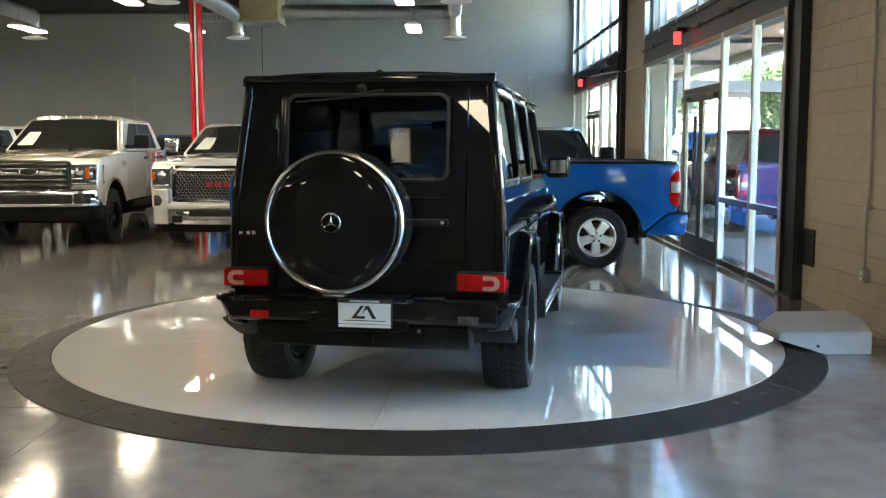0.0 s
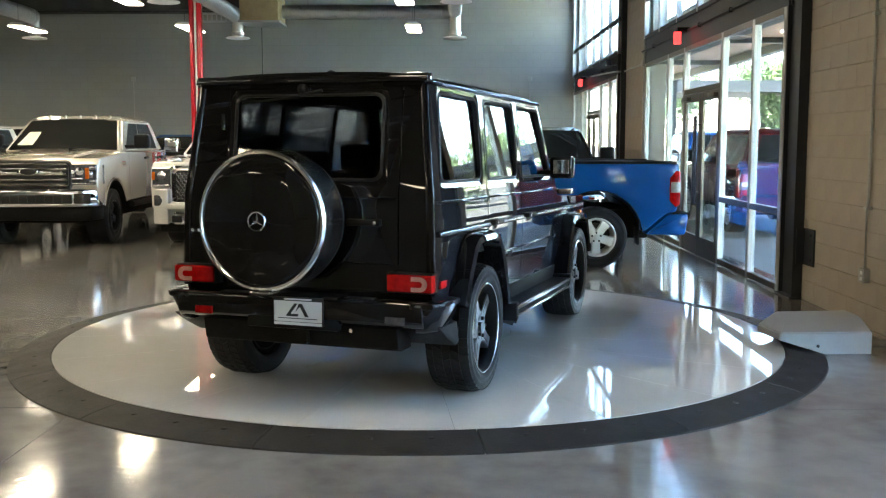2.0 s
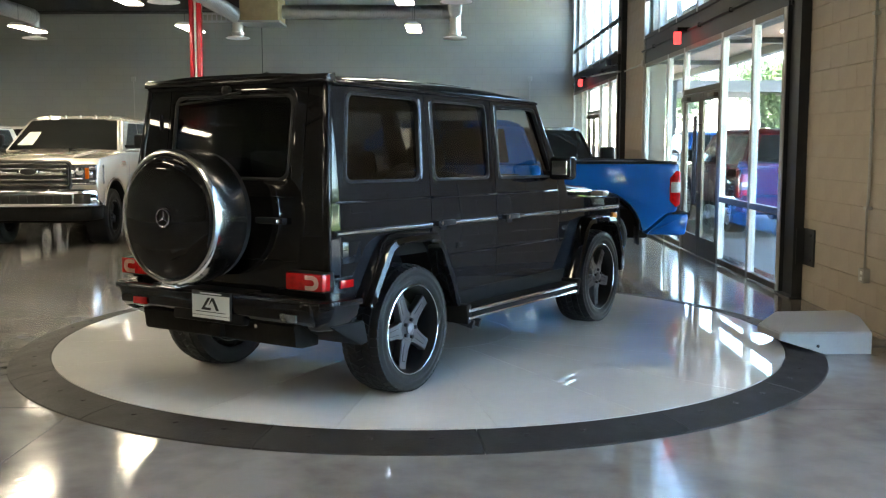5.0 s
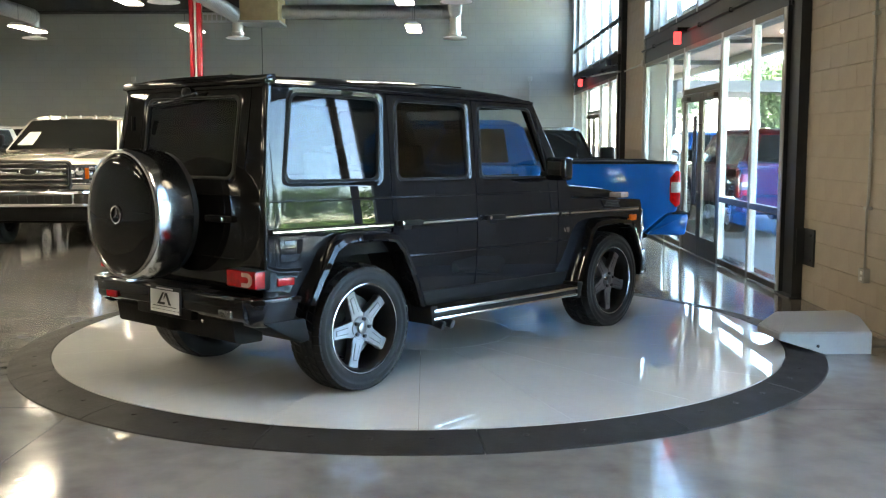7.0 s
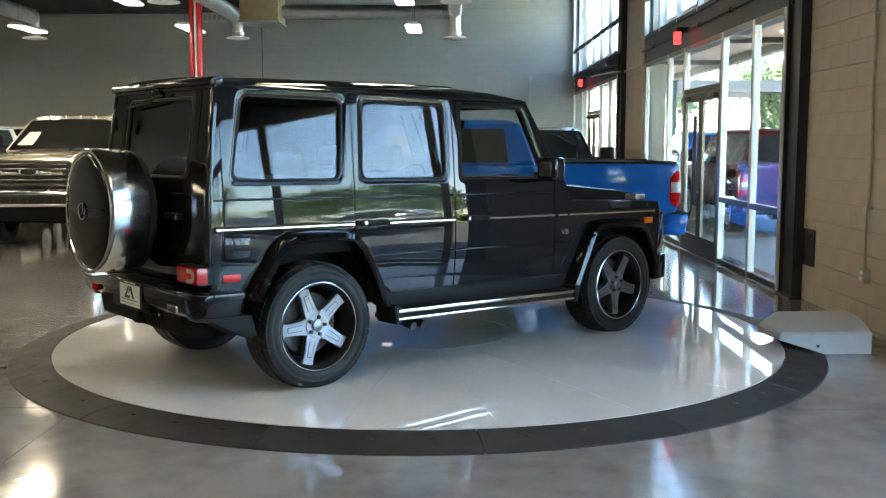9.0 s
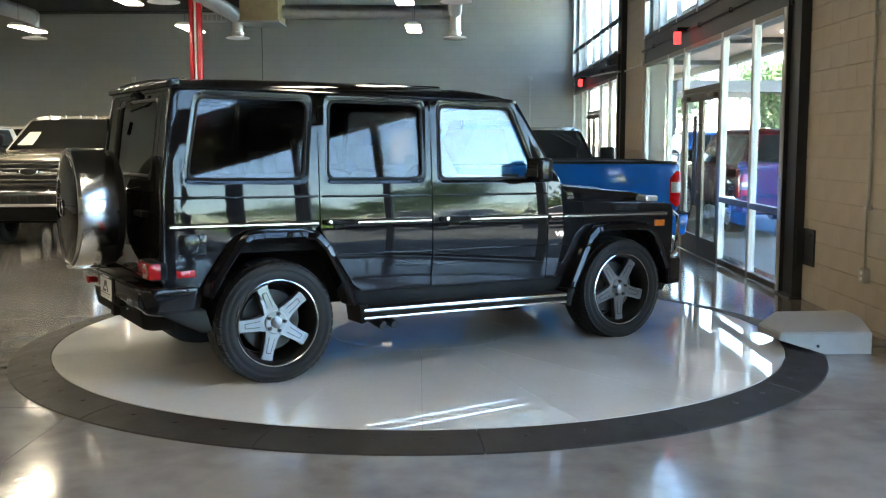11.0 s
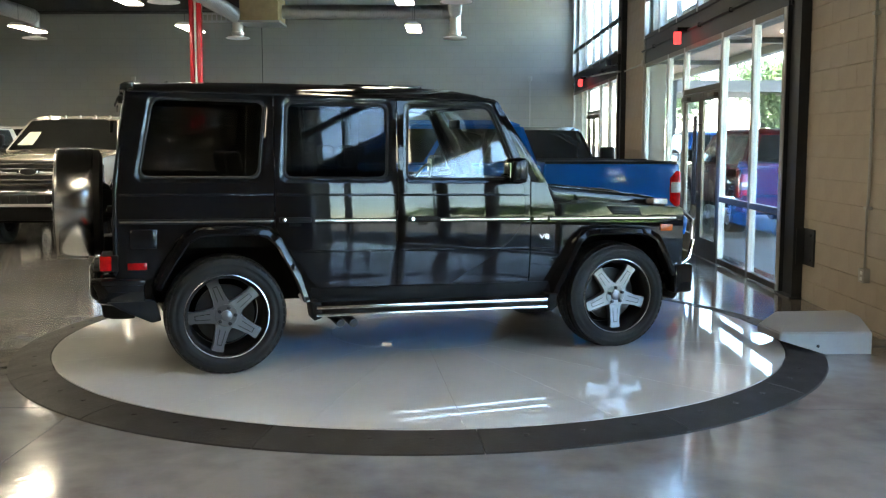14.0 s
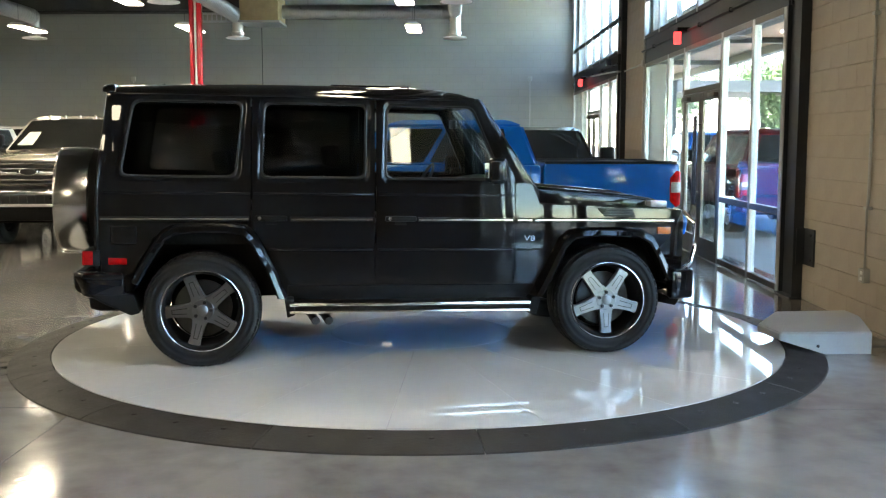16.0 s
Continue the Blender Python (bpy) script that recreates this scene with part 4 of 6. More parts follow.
# plate: dealer name as bars, emblem as plain strokes
PY, PZ = -0.03, 0.535
pl = sp_("licence_plate", B(-2.287, -2.272, PY - 0.155, PY + 0.155, PZ - 0.08, PZ + 0.08, bevel=0.004), INK, "white dealer plate in a black frame")
sp_("plate_face", B(-2.2895, -2.286, PY - 0.148, PY + 0.148, PZ - 0.058, PZ + 0.058), PLATEWHITE, "", 0, pl)
sp_("name_bar", B(-2.2895, -2.286, PY - 0.085, PY + 0.085, PZ + 0.064, PZ + 0.073), PLATEWHITE, "", 0, pl)
sp_("name_bar", B(-2.2895, -2.286, PY - 0.148, PY + 0.148, PZ - 0.077, PZ - 0.061), PLATEWHITE, "", 0, pl)
sp_("rule", B(-2.2915, -2.288, PY - 0.12, PY + 0.12, PZ - 0.041, PZ - 0.037), INK, "", 0, pl)
for pts in ([(0.075, -0.028), (0.055, -0.028), (0.0, 0.045), (0.02, 0.045)], [(0.06, -0.028), (0.06, -0.014), (-0.005, -0.014), (0.0, -0.028)], [(0.012, 0.0), (-0.008, 0.045), (-0.026, 0.045), (-0.068, -0.028), (-0.046, -0.028), (-0.014, 0.028)]):
    sp_("emblem_stroke", prism(bmesh.new(), [(PY + a, PZ + b) for a, b in pts], "x", -2.2915, -2.288), INK, "", 0, pl)

# front: bonnet, windscreen, grille, bumper
bon = prism(bmesh.new(), [(0.80, 1.06), (0.80, 1.215), (0.92, 1.205), (1.70, 1.145), (1.86, 1.12), (1.96, 1.06), (1.98, 1.0)], "y", -0.60, 0.60, 0.03, 3)
sp_("bonnet", bon, BLACK, "flat gloss black bonnet", 40)
sp_("bonnet_bulge", prism(bmesh.new(), [(0.95, 1.19), (1.0, 1.215), (1.65, 1.165), (1.78, 1.13), (1.7, 1.10)], "y", -0.30, 0.30, 0.02, 3), BLACK, "", 40)
for s in (-1, 1):
    sp_("wing_top", prism(bmesh.new(), [(0.90, 1.07), (1.0, 1.082), (1.95, 1.055), (1.99, 1.03), (1.99, 0.98), (0.90, 0.98)], "y", s * 0.58, s * 0.778, 0.012, 3), BLACK, "", 40)
    ap = prism(bmesh.new(), [(0.735, 1.235), (0.895, 1.215), (0.50, 1.815), (0.425, 1.815)], "y", s * 0.655, s * 0.742, 0.012, 3)
    for v in ap.verts:
        v.co.y -= s * 0.09 * (v.co.z - 1.235)
    sp_("windscreen_pillar", ap, BLACK, "", 40)
sp_("cowl", prism(bmesh.new(), [(0.70, 1.1), (0.72, 1.245), (0.89, 1.222), (0.93, 1.18), (0.93, 1.1)], "y", -0.72, 0.72, 0.01), BLACKTRIM)
sp_("windscreen_header", prism(bmesh.new(), [(0.40, 1.80), (0.475, 1.828), (0.505, 1.79), (0.47, 1.765)], "y", -0.675, 0.675, 0.006), BLACK)
ws = bmesh.new()
A = [Vector((0.865, -0.66, 1.235)), Vector((0.865, 0.66, 1.235)), Vector((0.475, 0.63, 1.80)), Vector((0.475, -0.63, 1.80))]
off = Vector((-0.0045, 0, -0.003))
va = [ws.verts.new(v) for v in A]
vb = [ws.verts.new(v + off) for v in A]
ws.faces.new(va)
ws.faces.new(vb[::-1])
for i in range(4):
    ws.faces.new((va[i], vb[i], vb[(i + 1) % 4], va[(i + 1) % 4]))
bmesh.ops.recalc_face_normals(ws, faces=ws.faces[:])
sp_("windscreen", ws, CLEAR, "clear windscreen", 0)
gr = sp_("grille", B(1.97, 2.03, -0.40, 0.40, 0.72, 1.0, bevel=0.012), GRILLEBLACK)
for k in range(4):
    sp_("grille_bar", B(2.025, 2.045, -0.38, 0.38, 0.745 + 0.065 * k, 0.775 + 0.065 * k, bevel=0.006), CHROME, "chrome bar", 40, gr)
fb = sp_("front_bumper", prism(bmesh.new(), [(1.93, -0.85), (2.09, -0.80), (2.12, -0.6), (2.12, 0.6), (2.09, 0.80), (1.93, 0.85), (1.90, 0.85), (1.90, -0.85)], "z", 0.40, 0.615, 0.02, 3), BLACK, "gloss black front bumper", 40)
sp_("front_valance", prism(bmesh.new(), [(1.90, 0.42), (2.06, 0.42), (2.0, 0.33), (1.86, 0.36)], "y", -0.7, 0.7, 0.01), UNDER, "", 35, fb)
# V8 lettering on the wings
for s in (-1, 1):
    cu = bpy.data.curves.new("lettering", "FONT")
    cu.body, cu.size, cu.extrude, cu.align_x = "V8", 0.055, 0.003, "CENTER"
    tmp = bpy.data.objects.new("lettering", cu)
    me = bpy.data.meshes.new_from_object(tmp)
    me.materials.clear()
    me.materials.append(CHROME)
    bpy.data.objects.remove(tmp)
    me.transform((RAKE @ Matrix.Translation((0.845, 0.012 + s * 0.8035, 0.825)) @ pose(0, 0, 0, 90, 0, 0 if s < 0 else 180)) @ Matrix.Diagonal((1.35, 1, 1, 1)))
    v8 = new("lettering", me)
    v8.parent = suv
    tagged(v8, "chrome V8 letters")

# cabin
sp_("dashboard", prism(bmesh.new(), [(0.30, 1.18), (0.78, 1.26), (0.80, 0.85), (0.45, 0.85)], "y", -0.70, 0.70, 0.03, 3), LEATHER, "black dashboard")
sw = sp_("steering_wheel", lathe(bmesh.new(), [(0.185, -0.012), (0.2, 0.0), (0.185, 0.012), (0.172, 0.0)], Matrix.Translation((0.24, 0.36, 1.17)) @ pose(0, 0, 0, 0, -65, 0), 32, closed=True), LEATHER)
sp_("steering_boss", rotated(B(-0.06, 0.06, -0.17, 0.17, -0.02, 0.02, bevel=0.01), Matrix.Translation((0.245, 0.36, 1.17)) @ pose(0, 0, 0, 0, -65, 0)), LEATHER, "", 35, sw)
for x, h in ((-0.15, 1.30), (-0.95, 1.25)):
    for y in (-0.36, 0.36):
        st = sp_("seat", prism(bmesh.new(), [(x - 0.28, 0.80), (x + 0.30, 0.82), (x + 0.30, 0.95), (x - 0.14, 0.93), (x - 0.30, h), (x - 0.42, h), (x - 0.34, 0.85)], "y", y - 0.25, y + 0.25, 0.04, 3), LEATHER, "black leather seat", 40)
        sp_("headrest", rotated(B(-0.05, 0.05, -0.13, 0.13, -0.08, 0.08, bevel=0.03, seg=3), pose(x - 0.38, y, h + 0.10, 0, -10, 0)), LEATHER, "", 40, st)
sp_("rear_mirror", B(0.40, 0.43, -0.10, 0.10, 1.62, 1.69, bevel=0.012), BLACKTRIM, "interior mirror")

for x, z in ((-1.425, 0.380), (1.42, 0.380)):
    for s in (-1, 1):
        wheel(suv, x, s * 0.742, z, 0.396, 0.275, 0.270, s, turn=39 if x < 0 else 56, flat=0.3795)


# ---- parked vehicles ----
def arch(cx, r, z0, k=10):
    """Points of a wheel opening, from front to back."""
    a0 = math.asin(max(-1, min(1, (z0 - 0.42) / r)))
    return [(cx + r * math.cos(a0 + (math.pi - 2 * a0) * i / k), 0.42 + r * math.sin(a0 + (math.pi - 2 * a0) * i / k)) for i in range(k + 1)]


def loft(bm, lo, hi):
    A, C = [bm.verts.new(v) for v in lo], [bm.verts.new(v) for v in hi]
    n = len(lo)
    fs = [bm.faces.new(A), bm.faces.new(C)] + [bm.faces.new((A[i], A[(i + 1) % n], C[(i + 1) % n], C[i])) for i in range(n)]
    bmesh.ops.recalc_face_normals(bm, faces=fs)
    return bm


def on_quad(q, pts, lift, thick):
    """A flat plate drawn on the quad q (four corners) by points (u, v) from 0 to 1."""
    a, b, c, d = [Vector(p) for p in q]
    n = (b - a).cross(d - a).normalized()
    bm = bmesh.new()
    P = [(a * (1 - u) + b * u) * (1 - v) + (d * (1 - u) + c * u) * v for u, v in pts]
    lo, hi = [p + n * (lift - thick) for p in P], [p + n * lift for p in P]
    return loft(bm, lo, hi)


def curved_pane(q, pts, bulge):
    """A pane on the quad q, bowed outwards across its width; pts as in on_quad."""
    a, b, c, d = [Vector(p) for p in q]
    n = (b - a).cross(d - a).normalized()
    bm = bmesh.new()
    vs = [bm.verts.new((u, 0, v)) for u, v in pts]
    for i in range(len(vs)):
        bm.edges.new((vs[i], vs[(i + 1) % len(vs)]))
    bmesh.ops.triangle_fill(bm, use_beauty=True, use_dissolve=False, edges=bm.edges[:])
    for k in range(1, 12):
        bmesh.ops.bisect_plane(bm, geom=bm.verts[:] + bm.edges[:] + bm.faces[:], plane_co=(k / 12, 0, 0), plane_no=(1, 0, 0))
    bmesh.ops.recalc_face_normals(bm, faces=bm.faces[:])
    r = bmesh.ops.extrude_face_region(bm, geom=bm.faces[:])
    low = {v for v in r["geom"] if isinstance(v, bmesh.types.BMVert)}
    for p in bm.verts:
        u, v = p.co.x, p.co.z
        h = 0.004 + bulge * (1 - (2 * u - 1) ** 2) - (0.015 if p in low else 0)
        p.co = (a * (1 - u) + b * u) * (1 - v) + (d * (1 - u) + c * u) * v + n * h
    bmesh.ops.recalc_face_normals(bm, faces=bm.faces[:])
    return bm


def pickup(name, label, paint, m, hood=1.25, roof=1.93, half=1.0, wb=3.68, rear=1.2, bed=1.3, base=0.48, wr=0.39, front="bars", back=False, ww=0.27, cover=False, closed=False, wheels="silver", nose=0.93, gap=0.11, markers=False, sheet=True, group="", fx=0.0):
    """A crew-cab truck or estate: forward is x, the front axle stands over the origin."""
    t = thing(name, label, "car" if closed else "truck", m, group)
    cabz = hood + 0.06
    tail = -wb - rear
    body = [(nose, base + 0.1), (nose + 0.03, 0.9), (nose, hood - 0.12), (nose - 0.09, hood - 0.03), (-0.42, cabz), (-3.02, cabz)]
    body += [(-3.02, base), (-0.60, base)] + arch(fx, wr + gap, base)[::-1] + [(0.75, base)]
    part("body", prism(bmesh.new(), body, "y", -half, half, 0.035, 3), paint, t, smooth=40)
    ar = arch(-wb, wr + gap, base)
    bx = [(-3.05, base), (-3.05, bed), (tail, bed), (tail - 0.02, bed - 0.1), (tail, 0.71), (tail + 0.13, 0.69), (tail + 0.40, base - 0.02)] + ar[::-1]
    part("bed" if not closed else "rear_body", prism(bmesh.new(), bx, "y", -half, half, 0.03, 3), paint, t, smooth=40)
    part("underbody", B(tail + 0.3, 0.7, -half * 0.72, half * 0.72, 0.36, base + 0.25, bevel=0.03), UNDER, t)
    for s in (-1, 1):
        for x in (fx, -wb):
            bm = bmesh.new()
            pa = arch(x, wr + gap - 0.032, base, 14)
            va = [bm.verts.new((u, s * (half - 0.001), z)) for u, z in pa]
            vb = [bm.verts.new((u, s * half * 0.6, z)) for u, z in pa]
            for i in range(14):
                bm.faces.new((va[i], va[i + 1], vb[i + 1], vb[i]))
            part("wheel_liner", bm, UNDER, t)
            lip = tube(bmesh.new(), [(u, s * (half + 0.002), z) for u, z in arch(x, wr + gap + 0.005, base, 14)], 0.008, 6)
            part("arch_lip", lip, BLACKTRIM if back else paint, t)
            wheel(t, x, s * (half - 0.025 - ww / 2), wr, wr, ww, 0.235, s, wheels, False)
    # cab
    back_x = -2.92 if not closed else tail + 0.1
    hl, ht = half - 0.06, half - 0.24
    lo = [(-0.40, -hl, cabz - 0.02), (-0.40, hl, cabz - 0.02), (back_x - 0.08, hl, cabz - 0.02), (back_x - 0.08, -hl, cabz - 0.02)]
    hi = [(-1.12, -ht, roof - 0.05), (-1.12, ht, roof - 0.05), (back_x + 0.12, ht, roof - 0.05), (back_x + 0.12, -ht, roof - 0.05)]
    cb = loft(bmesh.new(), lo, hi)
    bmesh.ops.bevel(cb, geom=cb.edges[:], offset=0.04, segments=3, affect="EDGES")
    cab = part("cab", cb, paint, t, smooth=40)
    rf = loft(bmesh.new(), [(-1.08, -ht - 0.005, roof - 0.07), (-1.08, ht + 0.005, roof - 0.07), (back_x + 0.11, ht + 0.005, roof - 0.07), (back_x + 0.11, -ht - 0.005, roof - 0.07)], [(-1.3, -ht + 0.1, roof), (-1.3, ht - 0.1, roof), (back_x + 0.3, ht - 0.1, roof), (back_x + 0.3, -ht + 0.1, roof)])
    bmesh.ops.bevel(rf, geom=rf.edges[:], offset=0.025, segments=3, affect="EDGES")
    part("roof", rf, paint, t, smooth=45)
    part("windscreen", curved_pane([lo[0], lo[1], hi[1], hi[0]], quadloop([(0.035, 0.06), (0.965, 0.06), (0.95, 0.93), (0.05, 0.93)], 0.03), 0.05), TINTCAR, t, "dark windscreen glass", 30)
    part("rear_window", on_quad([lo[2], lo[3], hi[3], hi[2]], quadloop([(0.08, 0.15), (0.92, 0.15), (0.9, 0.9), (0.1, 0.9)], 0.03), 0.005, 0.02), TINTCAR, t, "", 0)
    for s, q in ((1, [lo[1], lo[2], hi[2], hi[1]]), (-1, [lo[3], lo[0], hi[0], hi[3]])):
        spans = [(0.10, 0.19, 0.44), (0.47, 0.47, 0.86)] if not closed else [(0.07, 0.15, 0.34), (0.36, 0.36, 0.62), (0.64, 0.64, 0.93)]
        for u0, u1, u2 in spans:
            pts = [(u0, 0.1), (u2, 0.1), (u2, 0.88), (u1, 0.88)]
            if s < 0:
                pts = [(1 - u, v) for u, v in pts][::-1]
            part("side_window", on_quad(q, quadloop(pts, 0.02), 0.006, 0.02), TINTCAR, t, "", 0)
        for x in (-1.72,):
            part("door_handle", B(x, x + 0.22, s * half, s * (half + 0.03), cabz - 0.14, cabz - 0.10, bevel=0.01), BLACKTRIM, t)
        part("door_handle", B(-2.75, -2.53, s * half, s * (half + 0.03), cabz - 0.14, cabz - 0.10, bevel=0.01), BLACKTRIM, t)
        for x in (-0.62, -1.80, -2.9):
            part("door_seam", B(x, x + 0.008, s * (half - 0.01), s * (half + 0.001), base + 0.12, cabz - 0.02), GRILLEBLACK, t, "", 0)
        mi = part("door_mirror", B(-0.86, -0.68, s * (half + 0.06), s * (half + 0.30), cabz + 0.04, cabz + 0.27, bevel=0.04, seg=3), BLACKTRIM if front != "mesh" else CHROME, t)
        part("mirror_arm", B(-0.80, -0.72, s * (half - 0.1), s * (half + 0.1), cabz + 0.05, cabz + 0.10, bevel=0.015), BLACKTRIM, mi)
    if markers:
        for k in range(5):
            part("roof_marker", B(-1.36, -1.28, -0.5 + 0.25 * k - 0.03, -0.5 + 0.25 * k + 0.03, roof - 0.01, roof + 0.025, bevel=0.01), CLEARLENS, t, "small clear roof marker")
        part("fender_badge", B(-0.42, -0.22, half, half + 0.008, hood - 0.16, hood - 0.10, bevel=0.003, seg=1), CHROME, t)
        part("side_step", tube(bmesh.new(), [(-0.75, half - 0.02, base - 0.06), (-2.75, half - 0.02, base - 0.06)], 0.05, 10), BLACKTRIM, t)
    part("wiper", tube(bmesh.new(), [(-0.44, 0.1, cabz + 0.03), (-0.58, 0.62, cabz + 0.10)], 0.012, 6), BLACKTRIM, t)
    if sheet:
        part("price_sheet", on_quad([lo[0], lo[1], hi[1], hi[0]], [(0.10, 0.16), (0.23, 0.16), (0.25, 0.55), (0.13, 0.55)], 0.04, 0.003), PAPER, t, "pale window sheet", 0)
    # front
    if front:
        bz_ = base if front == "bars" else base + 0.08
        gz0, gz1 = (hood - 0.47, hood - 0.08) if front == "bars" else (hood - 0.57, hood - 0.13)
        if front == "bars":
            g = part("grille", B(0.90, 0.985, -0.60, 0.60, gz0, gz1, bevel=0.03), GRILLEBLACK, t)
            for k in range(5):
                z = gz0 + 0.035 + 0.075 * k
                part("grille_bar", B(0.98, 1.01, -0.56, 0.56, z, z + 0.036, bevel=0.012), GRILLECHROME, g)
                if k != 1:
                    part("bar_edge", B(1.004, 1.014, -0.55, 0.55, z + 0.030, z + 0.040, bevel=0.003, seg=1), CHROME, g, "thin chrome edge")
            part("grille_surround", gasket(rrect(-0.63, 0.63, gz0 - 0.02, gz1 + 0.02, 0.08), rrect(-0.58, 0.58, gz0 + 0.03, gz1 - 0.03, 0.06), lambda z: -0.985, -0.02, along="y"), GRILLESHADE, g)
            part("badge", lathe(bmesh.new(), [(0.0, 0.02), (0.10, 0.016), (0.12, 0.0)], Matrix.Translation((1.0, 0, (gz0 + gz1) / 2 + 0.05)) @ pose(0, 0, 0, 0, 90, 0) @ Matrix.Diagonal((0.5, 1.2, 1, 1)), 28), CHROME, g, "oval chrome badge")
            part("badge_face", lathe(bmesh.new(), [(0.0, 0.026), (0.09, 0.022), (0.1, 0.014)], Matrix.Translation((1.0, 0, (gz0 + gz1) / 2 + 0.05)) @ pose(0, 0, 0, 0, 90, 0) @ Matrix.Diagonal((0.5, 1.2, 1, 1)), 28), GRILLESHADE, g, "dark badge face")
            for s in (-1, 1):
                part("nostril", B(1.0, 1.016, s * 0.16, s * 0.50, gz0 + 0.20, gz0 + 0.255, bevel=0.012), CHROME, g, "chrome bar beside the badge")
            hl0, hl1 = 0.62, 0.965
        else:
            g = part("grille", B(0.90, 0.985, -0.66, 0.66, gz0 - 0.02, gz1, bevel=0.03), GRILLEBLACK, t)
            me = bmesh.new()
            for r in range(9):
                for c in range(22):
                    y = -0.60 + 0.0555 * c + (0.028 if r % 2 else 0)
                    z = gz0 + 0.01 + 0.042 * r
                    for (ya, yb, za, zb) in ((y, y + 0.045, z, z + 0.008), (y, y + 0.008, z, z + 0.042)):
                        if yb < 0.62:
                            box(me, 0.985, 0.998, ya, yb, za, zb)
            tagged(part("grille_mesh", me, CHROME, g, "chrome honeycomb mesh", 0), kind="stuff")
            part("grille_surround", gasket(rrect(-0.71, 0.71, gz0 - 0.08, gz1 + 0.05, 0.08), rrect(-0.62, 0.62, gz0 - 0.005, gz1 - 0.03, 0.05), lambda z: -0.985, -0.03, along="y"), CHROME, g)
            for k in range(3):
                part("badge_bar", B(0.996, 1.006, 0.095 - 0.13 * k, 0.185 - 0.13 * k, gz0 + 0.18, gz0 + 0.25, bevel=0.008), BADGERED, g, "red badge bar")
            hl0, hl1 = 0.70, 0.975
        for s in (-1, 1):
            h = part("head_lamp", prism(bmesh.new(), [(1.0, s * hl0), (0.965, s * hl1), (0.70, s * (half + 0.012)), (0.62, s * hl0)], "z", hood - (0.42 if front == "bars" else 0.39), hood - 0.12, 0.02), HEADLENS, t, "clear headlamp with chrome reflector")
            if front == "bars":
                part("turn_lamp", prism(bmesh.new(), [(0.998, s * (hl0 + 0.195)), (0.992, s * (hl0 + 0.245)), (0.9, s * (hl0 + 0.245)), (0.9, s * (hl0 + 0.195))], "z", hood - 0.33, hood - 0.17, 0.006), AMBER, h, "amber turn lens")
                for u0, u1, z0, z1 in ((0.0, 0.16, 0.34, 0.31), (0.25, 0.345, 0.40, 0.34), (0.0, 0.345, 0.405, 0.385), (0.25, 0.345, 0.20, 0.14), (0.0, 0.05, 0.30, 0.2), (0.25, 0.30, 0.32, 0.22)):
                    part("reflector", prism(bmesh.new(), [(1.006 - 0.1 * u0, s * (hl0 + u0)), (1.006 - 0.1 * u1, s * (hl0 + u1)), (0.90, s * (hl0 + u1)), (0.90, s * (hl0 + u0))], "z", hood - z0, hood - z1, 0.008), CHROME, h, "chrome reflector")
            else:
                part("turn_lamp", prism(bmesh.new(), [(0.988, s * (hl1 - 0.05)), (0.972, s * hl1), (0.80, s * (half + 0.016)), (0.76, s * (half - 0.05))], "z", hood - 0.29, hood - 0.17, 0.01), AMBER, h, "amber turn lens")
                part("reflector", prism(bmesh.new(), [(1.006, s * hl0), (0.972, s * hl1), (0.80, s * (half + 0.016)), (0.76, s * (half - 0.05))], "z", hood - 0.395, hood - 0.35, 0.01), CHROME, h, "chrome reflector")
            part("projector", lathe(bmesh.new(), [(0.055, 0), (0.06, 0.02), (0.0, 0.035)], Matrix.Translation((0.985, s * (hl0 + 0.12), hood - 0.22)) @ pose(0, 0, 0, 0, 90, 0), 20), CHROME, h)
            part("fog_lamp", lathe(bmesh.new(), [(0.05, 0), (0.055, 0.02), (0.0, 0.03)], Matrix.Translation((1.055 if front == "bars" else 1.0, s * (0.80 if front == "bars" else 0.87), bz_ + 0.13)) @ pose(0, 0, 0, 0, 90, 0), 20), HEADLENS, t)
        bz = base if front == "bars" else base + 0.08
        bmpaint = CHROME if front == "bars" else WHITEPAINT
        bumper = part("front_bumper", prism(bmesh.new(), [(0.70, -half), (0.94, -half + 0.02), (1.06, -0.7), (1.08, 0), (1.06, 0.7), (0.94, half - 0.02), (0.70, half)], "z", bz, bz + (0.26 if front == "bars" else 0.09), 0.03, 3), bmpaint, t, "", 40)
        if front == "bars":
            part("bumper_insert", B(1.03, 1.092, -0.64, 0.64, bz + 0.05, bz + 0.185, bevel=0.012), GRILLEBLACK, bumper)
            for k in range(9):
                part("slot_divider", B(1.088, 1.098, -0.50 + 0.125 * k - 0.006, -0.50 + 0.125 * k + 0.006, bz + 0.06, bz + 0.175, bevel=0.003, seg=1), GRILLESHADE, bumper)
        for s in (-1, 1):
            if front == "bars":
                part("fog_pocket", B(1.02, 1.066, s * 0.66, s * 0.9, bz + 0.05, bz + 0.2, bevel=0.015), GRILLEBLACK, bumper)
            else:
                part("bumper_corner", prism(bmesh.new(), [(0.70, s * half), (0.93, s * (half - 0.02)), (1.005, s * 0.86), (1.03, s * 0.73), (0.7, s * 0.73)], "z", bz - 0.22, bz + 0.30, 0.025, 3), bmpaint, bumper, "", 40)
                part("fog_pocket", B(0.95, 1.008, s * 0.79, s * 0.945, bz + 0.05, bz + 0.21, bevel=0.02), GRILLEBLACK, bumper)
